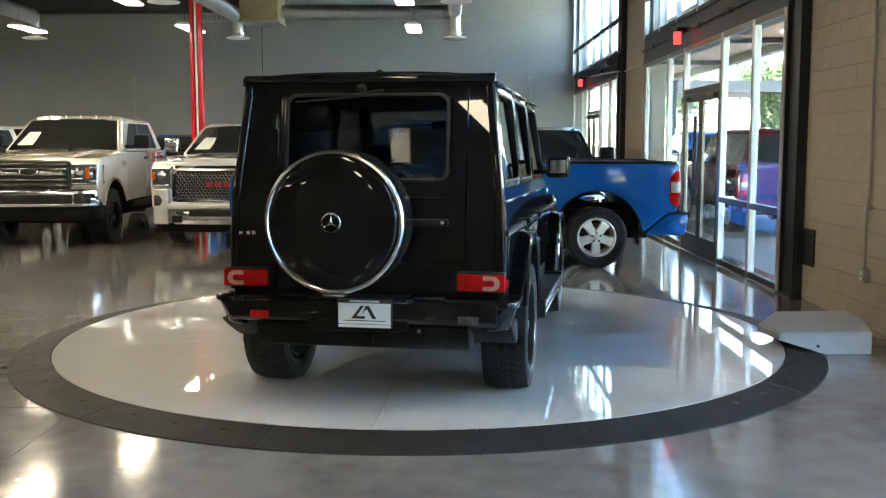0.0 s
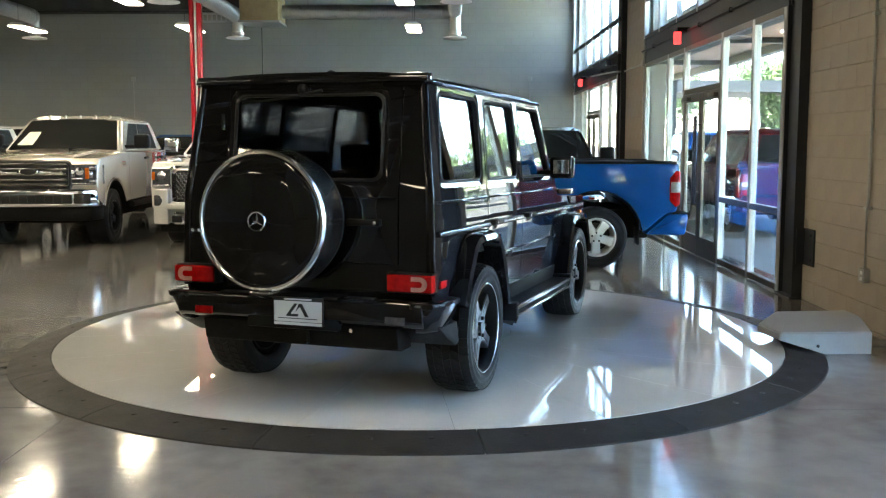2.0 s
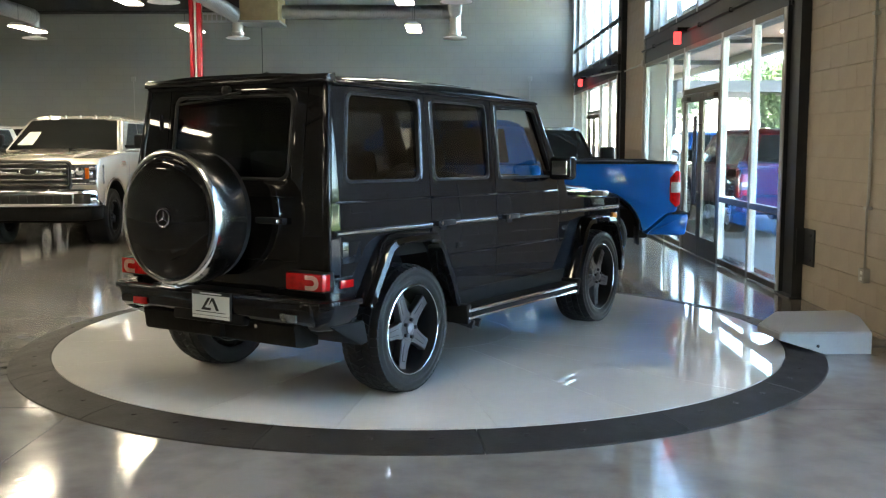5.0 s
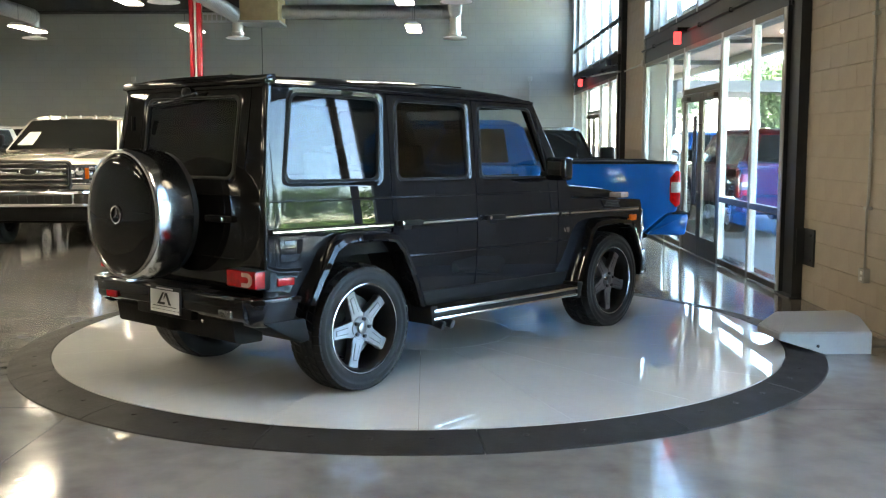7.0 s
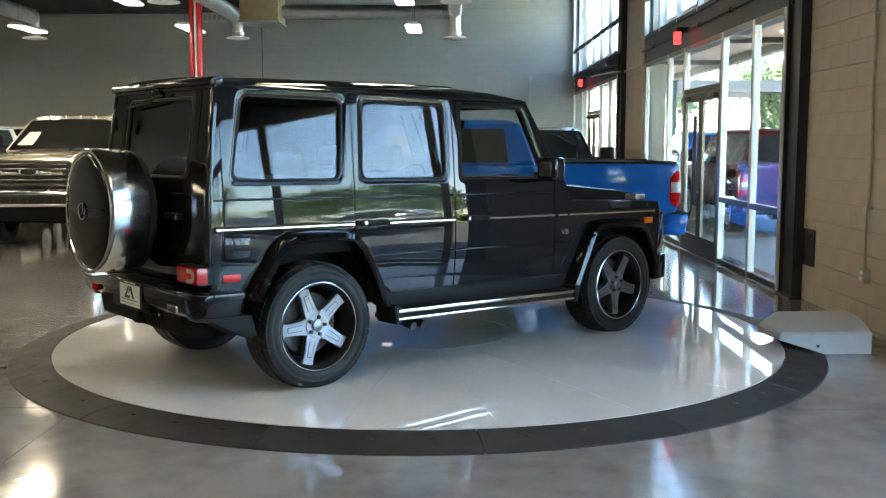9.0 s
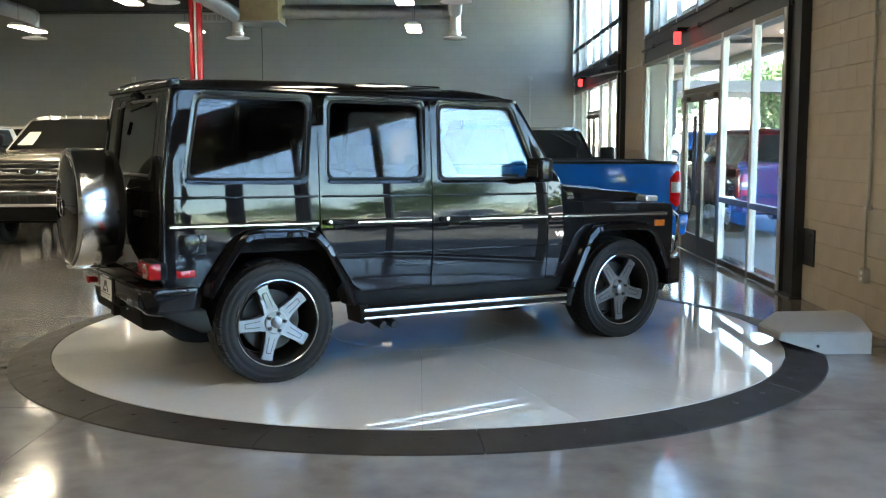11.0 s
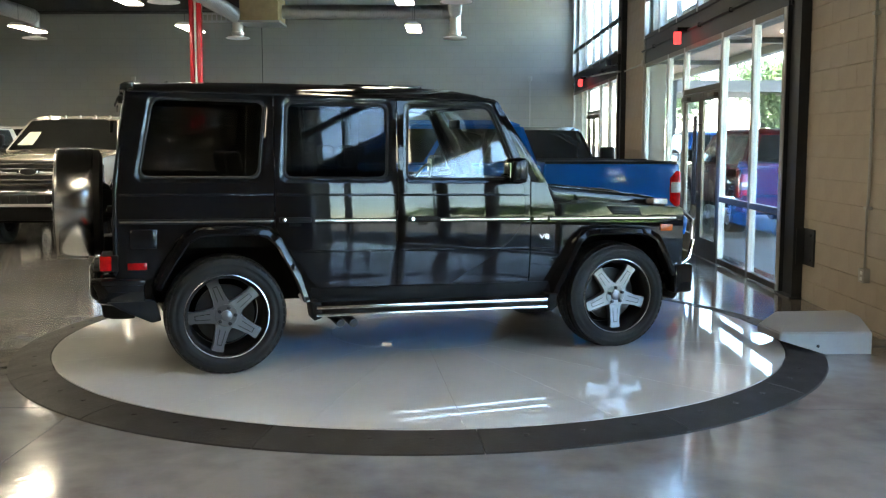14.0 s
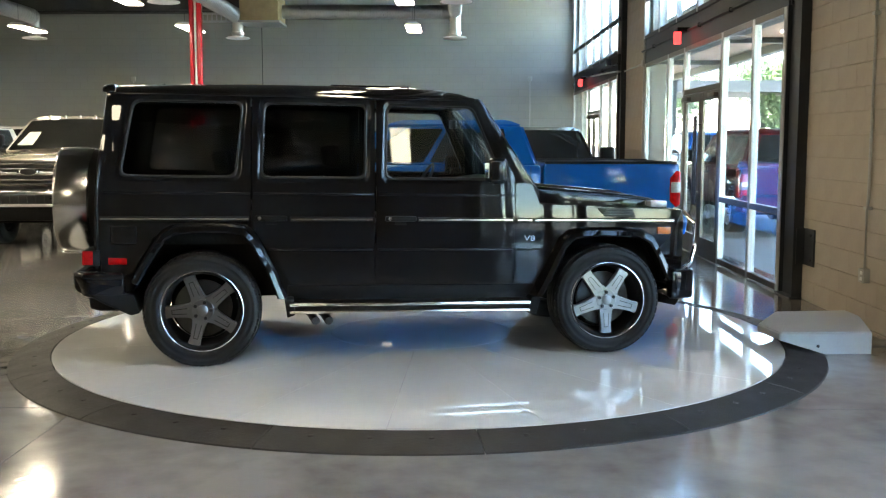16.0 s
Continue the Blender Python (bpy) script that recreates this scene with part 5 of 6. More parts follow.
        if front == "mesh":
            part("chrome_lip", prism(bmesh.new(), [(0.9, -0.75), (1.08, -0.62), (1.10, 0), (1.08, 0.62), (0.9, 0.75)], "z", bz - 0.22, bz - 0.02, 0.02), CHROME, bumper, "chrome lower bumper")
            part("bumper_insert", B(1.07, 1.108, -0.40, 0.40, bz - 0.10, bz - 0.01, bevel=0.012), GRILLEBLACK, bumper)
            for s in (-1, 1):
                part("tow_pocket", B(1.02, 1.092, s * 0.50, s * 0.66, bz - 0.19, bz - 0.08, bevel=0.015), GRILLEBLACK, bumper)
        part("valance", prism(bmesh.new(), [(0.62, -half + 0.05), (0.95, -half + 0.12), (1.0, 0), (0.95, half - 0.12), (0.62, half - 0.05)], "z", bz - (0.2 if front == "bars" else 0.34), bz - (0.0 if front == "bars" else 0.2), 0.02), BLACKTRIM, bumper)
        part("bonnet_crease", prism(bmesh.new(), [(0.80, hood - 0.03), (0.6, hood + 0.02), (-0.38, cabz + 0.025), (-0.4, cabz - 0.03)], "y", -0.58, 0.58, 0.02, 3), paint, t, "", 40)
    if back:
        for s in (-1, 1):
            tl = part("tail_lamp", prism(bmesh.new(), [(tail - 0.03, bed - 0.10), (tail - 0.03, bed - 0.50), (tail + 0.02, bed - 0.54), (tail + 0.10, bed - 0.46), (tail + 0.10, bed - 0.18), (tail + 0.02, bed - 0.09)], "y", s * (half - 0.14), s * (half + 0.012), 0.012), REDLENS, t, "red and clear tail lamp")
            part("clear_lens", B(tail - 0.036, tail + 0.09, s * (half - 0.13), s * (half + 0.017), bed - 0.36, bed - 0.23, bevel=0.01), CLEARLENS, tl)
            part("bed_rail", B(tail + 0.02, -3.07, s * (half - 0.09), s * (half + 0.004), bed - 0.01, bed + 0.025, bevel=0.01), BLACKTRIM, t)
        if not closed:
            part("bed_floor", B(tail + 0.05, -3.1, -half + 0.08, half - 0.08, bed + 0.002, bed + 0.012), UNDER, t)
        part("rear_bumper", prism(bmesh.new(), [(tail + 0.385, base - 0.04), (tail + 0.12, 0.672), (tail - 0.12, 0.685), (tail - 0.14, 0.66), (tail - 0.10, 0.43), (tail - 0.02, 0.42), (tail + 0.36, 0.43)], "y", -half - 0.004, half + 0.004, 0.02), paint, t, "", 40)
        part("bumper_pad", B(tail - 0.15, tail + 0.05, -half + 0.02, half - 0.02, 0.68, 0.70, bevel=0.006), BLACKTRIM, t)
        part("fuel_flap", gasket([(-3.25 + 0.095 * math.cos(2 * math.pi * k / 24), bed - 0.30 + 0.095 * math.sin(2 * math.pi * k / 24)) for k in range(24)], [(-3.25 + 0.085 * math.cos(2 * math.pi * k / 24), bed - 0.30 + 0.085 * math.sin(2 * math.pi * k / 24)) for k in range(24)], lambda z: half - 0.001, -0.006, side=1), GRILLEBLACK, t)
        for s in (-1, 1):
            part("mud_flap", B(-wb - wr - 0.13, -wb - wr - 0.11, s * (half - 0.28), s * half, 0.30, 0.62, bevel=0.004), BLACKTRIM, t)
    return t


GRILLECHROME = mat("dark_chrome", (0.20, 0.195, 0.185), 0.16, 1.0, 0.15, 14)
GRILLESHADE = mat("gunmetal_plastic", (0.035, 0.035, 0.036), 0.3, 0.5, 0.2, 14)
TINTCAR = mat("dark_car_glass", (0.016, 0.017, 0.016), 0.03, 0, 0, spec=0.4)
G1 = "trucks parked along the wall"
pickup("pickup_truck", "champagne white lifted pickup truck with chrome bumper", PEARL, pose(-6.2, 15.45, 0, 0, 0, -88), hood=1.36, roof=1.99, base=0.62, wr=0.43, ww=0.34, gap=0.16, markers=True, wheels="dark", fx=0.14, group=G1)
pickup("pickup_truck", "white pickup truck with chrome honeycomb grille", WHITEPAINT, pose(-3.42, 15.55, 0, 0, 0, -91), hood=1.30, roof=1.87, base=0.50, front="mesh", group=G1)
pickup("pickup_truck", "white pickup truck parked beside a lifted one", WHITEPAINT, pose(-8.95, 15.9, 0, 0, 0, -89), hood=1.25, roof=1.90, group=G1)
pickup("estate_car", "white estate car in the second row", WHITEPAINT, pose(-9.6, 21.6, 0, 0, 0, -90), hood=1.15, roof=1.92, closed=True, rear=0.9, wb=3.0, sheet=False, group=G1)
pickup("estate_car", "dark blue estate car in the second row", BLUE, pose(-6.2, 22.2, 0, 0, 0, -90), hood=1.1, roof=1.74, closed=True, rear=0.9, wb=3.0, sheet=False, group=G1)
pickup("pickup_truck", "bright blue pickup truck parked side-on beside the turntable", BLUE, pose(-1.93, 13.22, 0, 0, 0, 180), gap=0.155, hood=1.22, roof=1.84, half=0.99, wb=3.72, rear=0.98, bed=1.305, front="", back=True, nose=0.8, sheet=False)
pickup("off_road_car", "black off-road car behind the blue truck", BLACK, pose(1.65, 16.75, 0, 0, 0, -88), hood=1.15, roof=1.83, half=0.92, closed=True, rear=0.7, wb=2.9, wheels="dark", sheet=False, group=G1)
pickup("pickup_truck", "blue pickup truck parked outside", BLUE, pose(6.6, 27.5, -0.01, 0, 0, 90), hood=1.2, roof=1.85, back=True, sheet=False)
pickup("estate_car", "red estate car parked outside the glazing", REDCAR, pose(5.75, 20.2, -0.01, 0, 0, 90), hood=1.1, roof=1.80, bed=1.15, closed=True, back=True, rear=0.9, wb=2.9, sheet=False)


# ---- canopy, trees and carport outside ----
cp = thing("canopy", "entrance canopy with timber soffit on steel posts", "canopy")
part("soffit", B(XW + 0.31, 6.4, 7.5, 36, 3.50, 3.54), SOFFIT, cp, "warm timber soffit boards", 0)
part("soffit", B(XW + 0.31, 5.3, -14, 7.48, 3.50, 3.54), SOFFIT, cp, "warm timber soffit boards", 0)
part("roof", B(XW + 0.31, 5.4, -14, 7.48, 3.54, 3.72), WHITEMETAL, cp, "", 0)
part("roof", B(XW + 0.31, 6.6, 7.5, 36, 3.54, 3.72), WHITEMETAL, cp, "", 0)
part("edge_beam", B(6.35, 6.55, 7.5, 36, 3.34, 3.50), DARKSTEEL, cp, "charcoal edge beam", 0)
for k in range(4, 9):
    y = -12.3 + 5.2 * k
    part("post", B(6.38, 6.52, y - 0.07, y + 0.07, -0.02, 3.36), DARKSTEEL, cp, "", 0)
    part("cross_beam", B(XW + 0.31, 6.36, y - 0.05, y + 0.05, 3.40, 3.50), DARKSTEEL, cp, "", 0)


def tree(seed, h):
    rnd = random.Random(seed)
    t = thing("tree", "leafy green street tree with a bare lower trunk", "tree", group="street trees")
    tr = tube(bmesh.new(), [(0, 0, -0.1), (0.05, 0.02, h * 0.25), (0.0, 0.08, h * 0.5), (0.1, 0.05, h * 0.8)], 0.13, 8)
    for v in tr.verts:
        f = max(0.25, 1 - v.co.z / h)
        v.co.x, v.co.y = v.co.x * f, v.co.y * f
    tips = []
    for k in range(14):
        a, z = rnd.uniform(0, 6.28), rnd.uniform(0.3, 0.7) * h
        l = rnd.uniform(0.18, 0.36) * h
        e = (l * math.cos(a), l * math.sin(a), z + rnd.uniform(0.1, 0.25) * h)
        tube(tr, [(0, 0, z), (e[0] * 0.5, e[1] * 0.5, z + (e[2] - z) * 0.4), e], 0.035, 5)
        tips.append(e)
    tips += [(0, 0, h * 0.85), (0.3, 0.2, h * 0.7)]
    part("trunk", tr, BARK, t)
    lf = bmesh.new()
    for c in tips:
        for k in range(230):
            d = Vector((rnd.gauss(0, 1), rnd.gauss(0, 1), rnd.gauss(0, 0.8)))
            p = Vector(c) + d * h * 0.085
            q = Euler((rnd.uniform(0, 6.28), rnd.uniform(0, 6.28), rnd.uniform(0, 6.28))).to_matrix()
            s = rnd.uniform(0.16, 0.42)
            vs = [lf.verts.new(p + q @ Vector(w) * s) for w in ((-0.5, 0, 0), (0, -0.28, 0.05), (0.6, 0, 0), (0, 0.28, 0.05))]
            lf.faces.new(vs)
    tagged(part("crown", lf, LEAF, t, smooth=0), kind="stuff")
    return t


protos = [tree(1, 8.0), tree(2, 9.0), tree(3, 6.8)]
rnd = random.Random(11)
spots = [(50 + rnd.uniform(-5, 9), -62 + 3.6 * k + rnd.uniform(-1.5, 1.5)) for k in range(30)]
spots += [(14 + 5.0 * k + rnd.uniform(-1, 1), 62 + rnd.uniform(-5, 5)) for k in range(9)] + [(34, 48), (32, 40), (16, 46), (20, 52)]
for i, (x, y) in enumerate(spots):
    m = pose(x, y, -0.03, 0, 0, 67 * i) @ Matrix.Scale((0.98 if -24 < y < 5 else 0.78) if x > 44 else 1, 4)
    if i < 3:
        protos[i].matrix_basis = m
    else:
        copy_thing(protos[i % 3], m)
hb = bmesh.new()
for k in range(20000):
    y = rnd.uniform(-50, 60)
    p = Vector((38 + rnd.uniform(-0.6, 0.6), y, rnd.uniform(0.0, 3.3)))
    q = Euler((rnd.uniform(0, 6.28), rnd.uniform(0, 6.28), rnd.uniform(0, 6.28))).to_matrix()
    vs = [hb.verts.new(p + q @ Vector(w) * rnd.uniform(0.15, 0.35)) for w in ((-0.5, 0, 0), (0, -0.3, 0.05), (0.6, 0, 0), (0, 0.3, 0.05))]
    hb.faces.new(vs)
solid("hedge", hb, LEAF, "long clipped green hedge along the street", "hedge", kind="stuff", smooth=0)
far = thing("carport", "long dark carport roof on slim posts across the lot", "carport")
part("roof", B(8, 50, 44, 50, 3.75, 4.25), DARKSTEEL, far, "", 0)
for k in range(8):
    part("post", B(9 + 5.4 * k, 9.2 + 5.4 * k, 46.9, 47.1, -0.03, 3.76), DARKSTEEL, far, "", 0)
pickup("estate_car", "white estate car parked across the lot", WHITEPAINT, pose(13.5, 3.0, -0.03, 0, 0, 180), hood=1.0, roof=1.6, closed=True, rear=0.9, wb=2.8)
pickup("estate_car", "silver estate car parked across the lot", SILVER, pose(13.5, -1.0, -0.03, 0, 0, 180), hood=1.0, roof=1.6, closed=True, rear=0.9, wb=2.8)


# ---- ceiling: joists, lamps, ducts ----
jst = thing("roof_joists", "dark painted steel roof joists under the deck", "joist", kind="structure")
for i, y in enumerate([-6.5 + 2.3 * k for k in range(16)]):
    bm = B(XL, XW, y - 0.05, y + 0.05, 6.2, 6.3)
    box(bm, XL, XW, y - 0.03, y + 0.03, 5.78, 5.83)
    n = 24
    for k in range(n):
        x0, x1 = XL + (XW - XL) * k / n, XL + (XW - XL) * (k + 1) / n
        tube(bm, [(x0, y, 5.8 if k % 2 else 6.22), (x1, y, 6.22 if k % 2 else 5.8)], 0.012, 5)
    part("joist", bm, CEIL, jst, smooth=0)
part("girder", B(XL, -5.4, 27.9, 28.1, 5.2, 5.75), CEIL, jst, smooth=0)
solid("roof_deck_drop", B(XL, -5.4, 28.1, YB, 5.15, ZC), CEIL, "dark band above the block wall", "wall", kind="structure", smooth=0)


def lamp(x, y, z=4.08):
    t = thing("ceiling_lamp", "white hanging linear lamp, lit", "lamp", pose(x, y, z), "hanging lamps")
    part("housing", loft(bmesh.new(), [(-0.17, -0.7, 0.01), (0.17, -0.7, 0.01), (0.17, 0.7, 0.01), (-0.17, 0.7, 0.01)], [(-0.1, -0.66, 0.08), (0.1, -0.66, 0.08), (0.1, 0.66, 0.08), (-0.1, 0.66, 0.08)]), WHITEMETAL, t, smooth=0)
    part("lens", B(-0.155, 0.155, -0.685, 0.685, -0.012, 0.008, bevel=0.004, seg=1), LAMP, t, "glowing lens", 0)
    for yy in (-0.5, 0.5):
        part("hanger", tube(bmesh.new(), [(0, yy, 0.07), (0, yy, ZC - z)], 0.004, 5), DARKSTEEL, t)
    return t


first = lamp(-0.86, 22.6)
# Rows 4.2, 8.8 and column -13.5 are unseen, added to brighten floor and left.
for x in (-0.86, -5.85, -9.5, -13.5):
    for y in (4.2, 8.8, 13.4, 18.0, 22.6):
        if (x, y) != (-0.86, 22.6):
            copy_thing(first, pose(x, y, 4.08))
for x in (-2.2, -9.7):
    for y in (-1.8, -6.4):
        copy_thing(first, pose(x, y, 4.08))
copy_thing(first, pose(-6.75, 15.35, 4.08))


def spiral_duct(name, a, b, r, label):
    a, b = Vector(a), Vector(b)
    d = b - a
    q = Matrix.Translation(a) @ d.to_track_quat("Z", "Y").to_matrix().to_4x4()
    t = thing(name, label, "duct")
    n = max(2, int(d.length / 0.13))
    part("pipe", lathe(bmesh.new(), [(r, 0), (r, d.length)], q, 24), GALV, t)
    seam = bmesh.new()
    for k in range(n):
        lathe(seam, [(r, 0.13 * k), (r + 0.008, 0.13 * k + 0.006), (r, 0.13 * k + 0.012)], q, 24, caps=False)
    tagged(part("spiral_seam", seam, GALV, t), kind="stuff")
    k = 0
    while k * 2.5 < d.length:
        p = a + d.normalized() * (0.6 + 2.5 * k if d.length > 1 else 0.3)
        if (p - a).length < d.length:
            part("hanger", tube(bmesh.new(), [(p.x, p.y, p.z + r), (p.x, p.y, ZC)], 0.005, 5), DARKSTEEL, t)
        k += 1
    return t


def diffuser(x, y, top):
    t = thing("ceiling_diffuser", "white round air diffuser on a duct drop", "diffuser", pose(x, y, 4.0), "air diffusers")
    part("drop", lathe(bmesh.new(), [(0.13, 0.05), (0.13, top - 4.0)], None, 20), GALV, t)
    part("collar", lathe(bmesh.new(), [(0.13, 0.16), (0.15, 0.15), (0.15, 0.10), (0.13, 0.09)], None, 24, caps=False), GALV, t)
    part("plate", lathe(bmesh.new(), [(0.13, 0.06), (0.27, 0.03), (0.285, 0.01), (0.27, 0.0), (0.18, 0.005), (0.12, -0.02), (0.0, -0.025)], None, 32, caps=False), WHITEMETAL, t)
    return t


spiral_duct("air_duct", (-5.07, 2, 4.52), (-5.07, 24.1, 4.52), 0.17, "galvanised spiral air duct hung from the joists")
spiral_duct("air_duct", (-9.9, 2, 4.52), (-9.9, 23.8, 4.52), 0.17, "galvanised spiral air duct hung from the joists")
spiral_duct("air_duct", (-4.0, 23.9, 4.62), (0.05, 23.9, 4.62), 0.16, "galvanised spiral cross duct beside the plenum box")
spiral_duct("air_duct", (0.07, 23.95, 4.62), (0.07, 2.0, 4.85), 0.15, "galvanised spiral air duct hung from the joists")
for x in (-5.07, 0.07, -9.9):
    for y in (11.6, 17.8, 23.9):
        diffuser(x, y, 4.6)
pb = thing("duct_plenum", "tan insulated plenum box on the duct run", "duct")
part("box_shell", B(-4.92, -4.02, 23.4, 24.4, 4.36, 5.2, bevel=0.01), KRAFT, pb)
part("base_flange", B(-4.95, -3.99, 23.37, 24.43, 4.32, 4.37), GALV, pb)
for y in (23.42, 24.36):
    part("strap", B(-4.93, -4.01, y, y + 0.03, 5.19, ZC), DARKSTEEL, pb)
rack = thing("pipe_rack", "galvanised strut rack beside the plenum", "rack")
for z in (4.38, 4.56):
    part("strut", B(-5.95, -4.92, 23.85, 23.9, z, z + 0.04), GALV, rack)
for k in range(9):
    part("strut", B(-5.9 + 0.11 * k, -5.88 + 0.11 * k, 23.85, 23.9, 4.42, 4.56), GALV, rack)
for x in (-5.9, -5.0):
    part("hanger", tube(bmesh.new(), [(x, 23.875, 4.58), (x, 23.875, ZC)], 0.006, 5), DARKSTEEL, rack)
rod = thing("sprinkler_pipe", "pale steel sprinkler pipe under the joists", "pipe")
part("pipe", tube(bmesh.new(), [(-3.9, 23.2, 4.88), (0.6, 23.2, 4.93)], 0.03, 10), WHITEMETAL, rod)
for x in (-3.8, 0.5):
    part("hanger", tube(bmesh.new(), [(x, 23.2, 4.9), (x, 23.2, ZC)], 0.006, 5), DARKSTEEL, rod)

# red post
rp = thing("steel_post", "red gloss painted steel post with an added highlight bar", "post", pose(-5.20, 20.5, 0))
bm = B(-0.115, -0.045, -0.1, 0.1, 0, ZC, bevel=0.006)
part("flange", bm, REDPAINT, rp)
part("flange", B(0.045, 0.115, -0.1, 0.1, 0, ZC, bevel=0.006), REDPAINT, rp)
part("web", B(-0.045, 0.045, -0.02, 0.02, 0, ZC), REDPAINT, rp)
# White bar added in the recess to stand in for the gloss highlight.
part("highlight_bar", tube(bmesh.new(), [(0.0, -0.06, 0), (0.0, -0.06, ZC)], 0.022, 10), WHITEMETAL, rp, "pale bar standing in for the highlight")
part("base_plate", B(-0.16, 0.16, -0.16, 0.16, 0, 0.02), REDPAINT, rp)

# back wall: conduits, boxes, control joint
for x in (-9.0, 2.19):
    c = thing("conduit", "thin pale conduit and box on the block wall", "conduit")
    part("pipe", tube(bmesh.new(), [(x, YB - 0.03, 0.0), (x, YB - 0.03, 3.33)], 0.015, 8), PLASTIC, c)
    part("junction_box", B(x - 0.06, x + 0.06, YB - 0.07, YB, 3.28, 3.40, bevel=0.01), PLASTIC, c)
part("control_joint", B(-5.36, -5.34, YB - 0.004, YB + 0.01, 0, ZC), DARKSTEEL, bpy.data.objects["wall_north"], smooth=0)

# east wall: exit signs, header conduit, outlet and plates
for y, n in ((14.65, 0), (25.6, 1)):
    e = thing("exit_sign", "small lit red exit sign on a bracket", "sign", group="exit signs")
    part("panel", B(3.20, 3.31, y - 0.012, y + 0.012, 2.97, 3.15, bevel=0.005), EXITRED, e, "glowing red panel")
    part("bracket", B(3.25, 3.43, y - 0.03, y + 0.16, 3.155, 3.21, bevel=0.008), BLACKTRIM, e)
for a, b in BAYS:
    c = thing("conduit", "charcoal conduit along the steel header", "conduit")
    part("pipe", tube(bmesh.new(), [(3.40, a + 0.1, 3.17), (3.40, b + 0.2, 3.17)], 0.018, 8), DARKSTEEL, c)
    for k in range(5):
        y = a + 0.6 + 1.55 * k
        part("clip", B(3.375, 3.425, y, y + 0.03, 3.14, 3.2, bevel=0.004, seg=1), DARKSTEEL, c)
    part("spot_bracket", B(3.30, 3.42, a + 1.0, a + 1.16, 3.2, 3.33, bevel=0.02), DARKSTEEL, c)
c = thing("conduit", "grey conduit across the block pier", "conduit")
part("pipe", tube(bmesh.new(), [(3.47, 18.25, 5.5), (3.47, 18.25, 2.93), (3.47, 18.25, 0.1)], 0.02, 8), PLASTIC, c)
part("pipe", tube(bmesh.new(), [(3.47, 18.25, 2.98), (3.47, 20.3, 2.98), (3.30, 20.4, 2.98), (3.30, 24.0, 3.12)], 0.018, 8), PLASTIC, c)
part("junction_box", B(3.43, 3.5, 18.2, 18.32, 2.92, 3.04, bevel=0.008), PLASTIC, c)
ol = thing("wall_outlet", "grey surface outlet box with conduit on the block wall", "outlet")
part("box", B(3.44, 3.5, 8.28, 8.39, 0.385, 0.505, bevel=0.008), PLASTIC, ol)
part("socket", B(3.434, 3.442, 8.30, 8.34, 0.455, 0.485, bevel=0.003, seg=1), WHITEMETAL, ol)
part("socket", B(3.434, 3.442, 8.30, 8.34, 0.405, 0.435, bevel=0.003, seg=1), WHITEMETAL, ol)
part("conduit", tube(bmesh.new(), [(3.47, 8.33, 0.50), (3.465, 8.33, 1.0), (3.475, 8.33, 1.1), (3.475, 8.33, 5.6)], 0.014, 8), PLASTIC, ol)
for z in (1.0, 2.6, 4.0):
    part("clip", B(3.45, 3.5, 8.30, 8.36, z, z + 0.025), PLASTIC, ol)
kp = thing("door_plate", "dark steel plate bolted beside the column", "plate")
part("plate", B(3.40, 3.5, 9.80, 9.815, 0.36, 0.72, bevel=0.003, seg=1), DARKSTEEL, kp)
part("plate", B(3.478, 3.496, 9.55, 9.80, 0.36, 0.72, bevel=0.003, seg=1), DARKSTEEL, kp)
for z in (0.42, 0.66):
    part("bolt", lathe(bmesh.new(), [(0.014, 0), (0.014, 0.01), (0, 0.012)], Matrix.Translation((3.478, 9.62, z)) @ pose(0, 0, 0, 0, -90, 0), 10), DARKSTEEL, kp)

# turntable drive cover beside the ramp
db = thing("drive_cover", "grey sheet-metal turntable drive cover on the floor", "cover")
shell = bmesh.new()
A0, A1, D0, C0, B1, B0 = [shell.verts.new(v) for v in ((2.415, 7.23, 0.11), (2.76, 7.25, 0.002), (3.107, 7.27, 0.002), (3.10, 7.80, 0.002), (2.75, 7.70, 0.002), (2.36, 7.60, 0.11))]
low = [shell.verts.new(v) for v in ((2.415, 7.23, 0.165), (3.107, 7.27, 0.165), (3.10, 7.80, 0.165), (2.36, 7.60, 0.165))]
top = [shell.verts.new(v) for v in ((2.525, 7.45, 0.25), (3.095, 7.47, 0.25), (3.09, 7.74, 0.25), (2.52, 7.68, 0.25))]
for f in ((A0, A1, D0, low[1], low[0]), (D0, C0, low[2], low[1]), (C0, B1, B0, low[3], low[2]), (B0, A0, low[0], low[3]), top):
    shell.faces.new(f)
for i in range(4):
    shell.faces.new((low[i], low[(i + 1) % 4], top[(i + 1) % 4], top[i]))
bmesh.ops.recalc_face_normals(shell, faces=shell.faces[:])
bmesh.ops.bevel(shell, geom=[e for e in shell.edges if not e.is_boundary and min(v.co.z for v in e.verts) > 0.1], offset=0.008, segments=2, affect="EDGES")
part("shell", shell, BOXGREY, db)
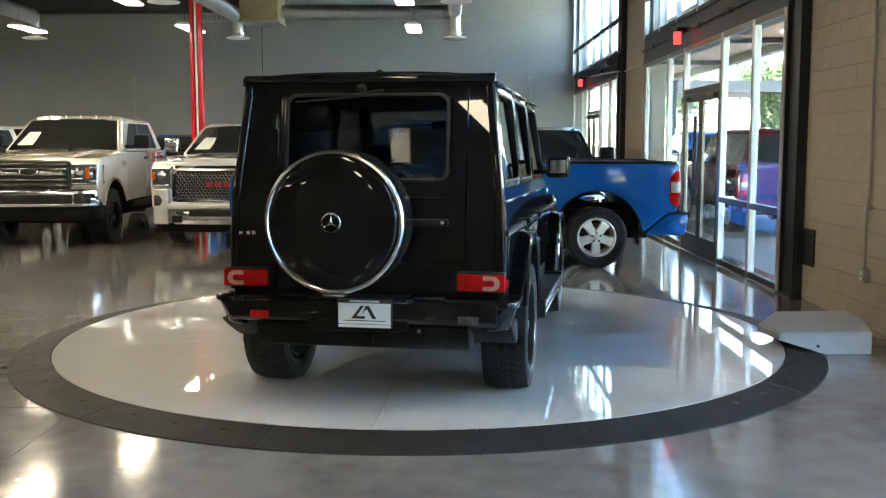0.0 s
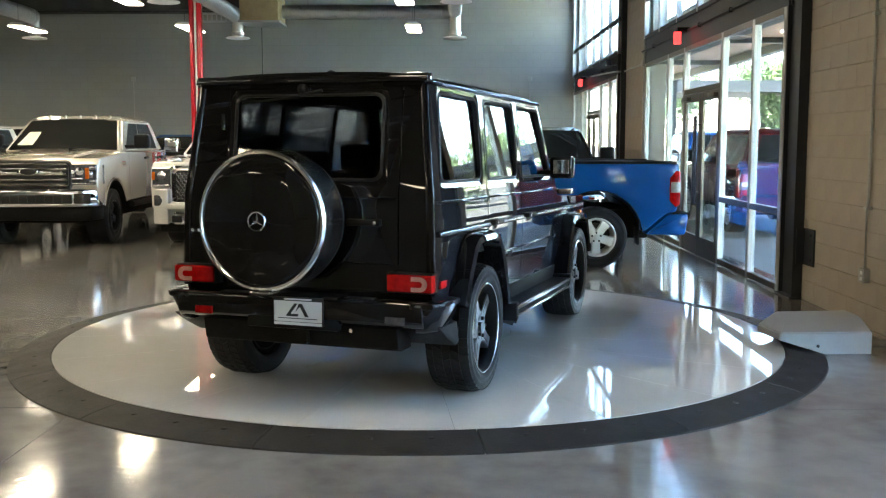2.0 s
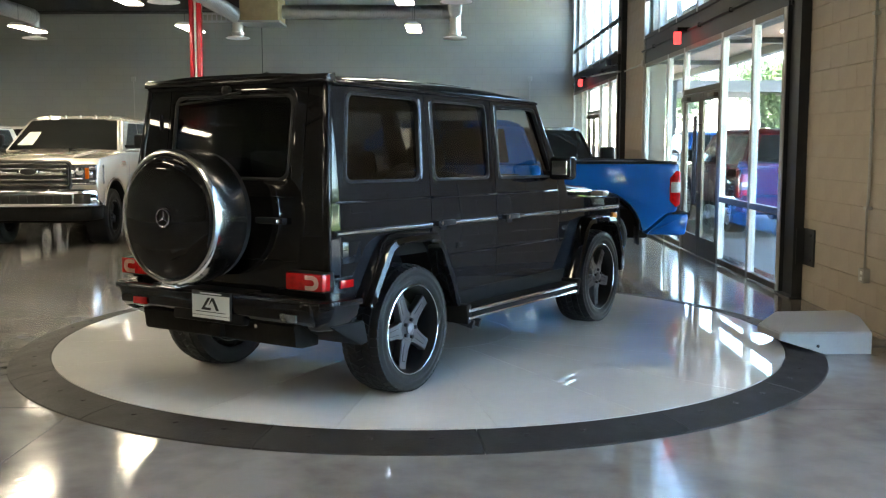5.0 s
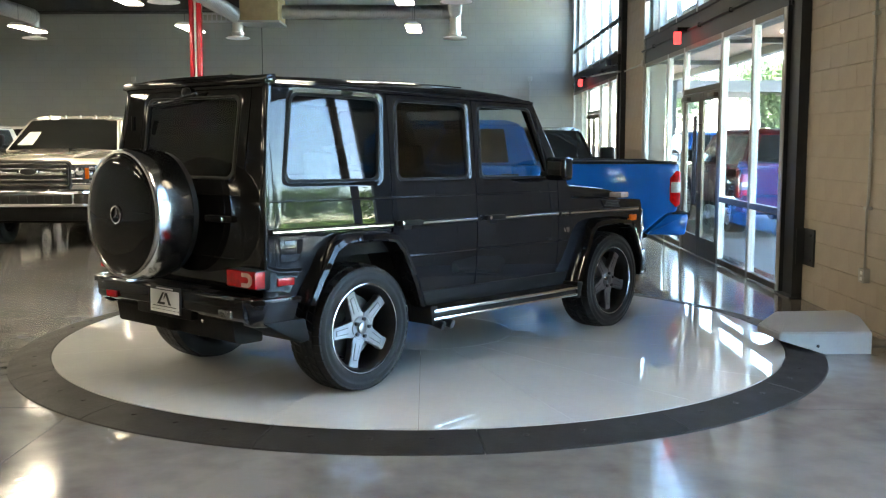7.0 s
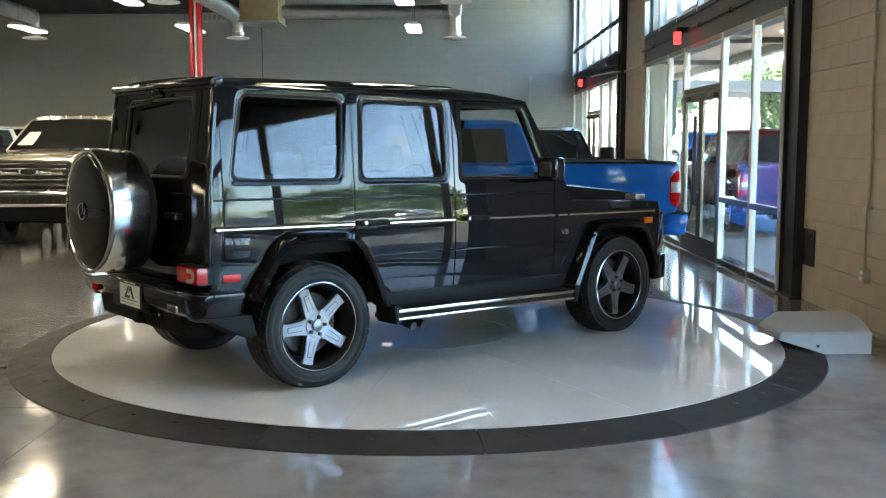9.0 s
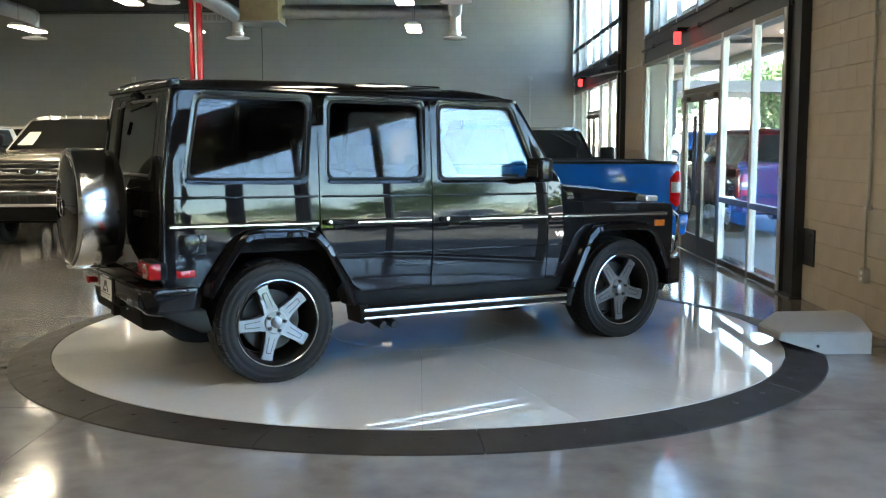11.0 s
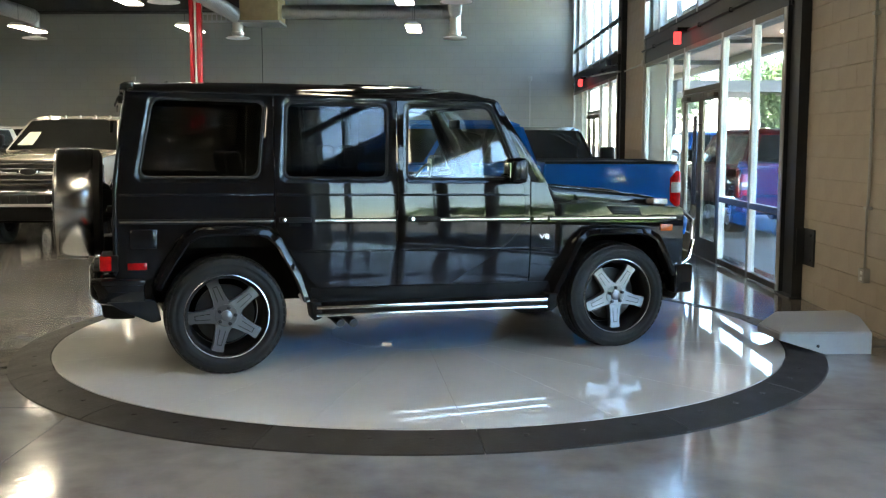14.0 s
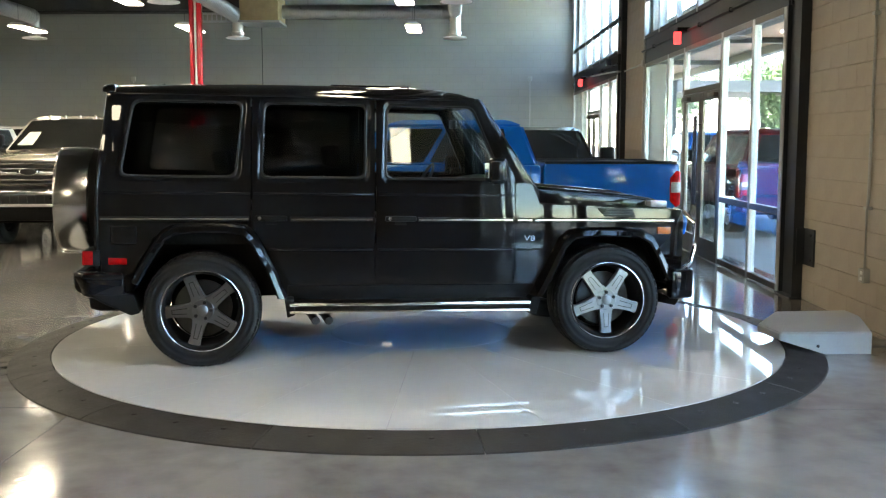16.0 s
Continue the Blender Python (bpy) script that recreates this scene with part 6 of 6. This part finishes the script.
part("screw", lathe(bmesh.new(), [(0.012, 0), (0.012, 0.006), (0, 0.008)], Matrix.Translation((2.70, 7.243, 0.065)) @ pose(0, 0, 0, 90, 0, 3), 10), DARKSTEEL, db)
cb = solid("power_cable", tube(bmesh.new(), [(3.12, 7.42, 0.03), (3.24, 7.30, 0.05), (3.40, 7.3, 0.10), (3.46, 7.45, 0.16), (3.48, 7.6, 0.14)], 0.012, 8), CABLE, "black cable from drive cover to wall", "cable")
solid("floor_joint", B(-2.202, -2.198, YS, 5.71, 0.0008, 0.0022), DARKSTEEL, "thin saw-cut joint in the floor", "joint", kind="structure", smooth=0)
jb = solid("floor_joint", B(-18, 3.4, 5.716, 5.720, 0.0008, 0.0022), DARKSTEEL, "thin saw-cut joint in the floor", "joint", kind="structure", smooth=0)

# concrete block facing of the east pier nearest the turntable
BH, BL = 0.2032, 0.4064
bmB = box(bmesh.new(), -0.006, 0.006, -BL / 2 + 0.0006, BL / 2 - 0.0006, -BH / 2 + 0.002, BH / 2 - 0.002)
bmesh.ops.bevel(bmB, geom=[e for e in bmB.edges if all(v.co.x < 0 for v in e.verts)], offset=0.0025, segments=1, affect="EDGES")
FULL = mesh("block", bmB, BLOCK)
for a, b, zt in ((6.72, 9.95, 5.6), (18.12, 20.35, 5.6)):
    nz = int(zt / BH)
    for r in range(nz):
        y = a + BL / 2 + (BL / 2 if r % 2 else 0) - BL
        while y < b + BL / 2:
            lo_, hi_ = max(y - BL / 2, a), min(y + BL / 2, b)
            if hi_ - lo_ > 0.06:
                ob = piece("block", FULL, wall_east, Matrix.Translation((XW + 0.006, (lo_ + hi_) / 2, (r + 0.5) * BH)) @ Matrix.Diagonal((1, (hi_ - lo_) / BL, 1, 1)))
            y += BL


# ---- what turns ----
def motions():
    def at(t):
        return pose(CX, CY, 0, 0, 0, 80.233 - 4.4023 * t + 0.000564 * t * t)
    times = [2.0 * i for i in range(9)]
    walk(disc, [(t, at(t)) for t in times])
    walk(suv, [(t, at(t) @ pose(-0.212, -0.16, 0.05)) for t in times])


motions()
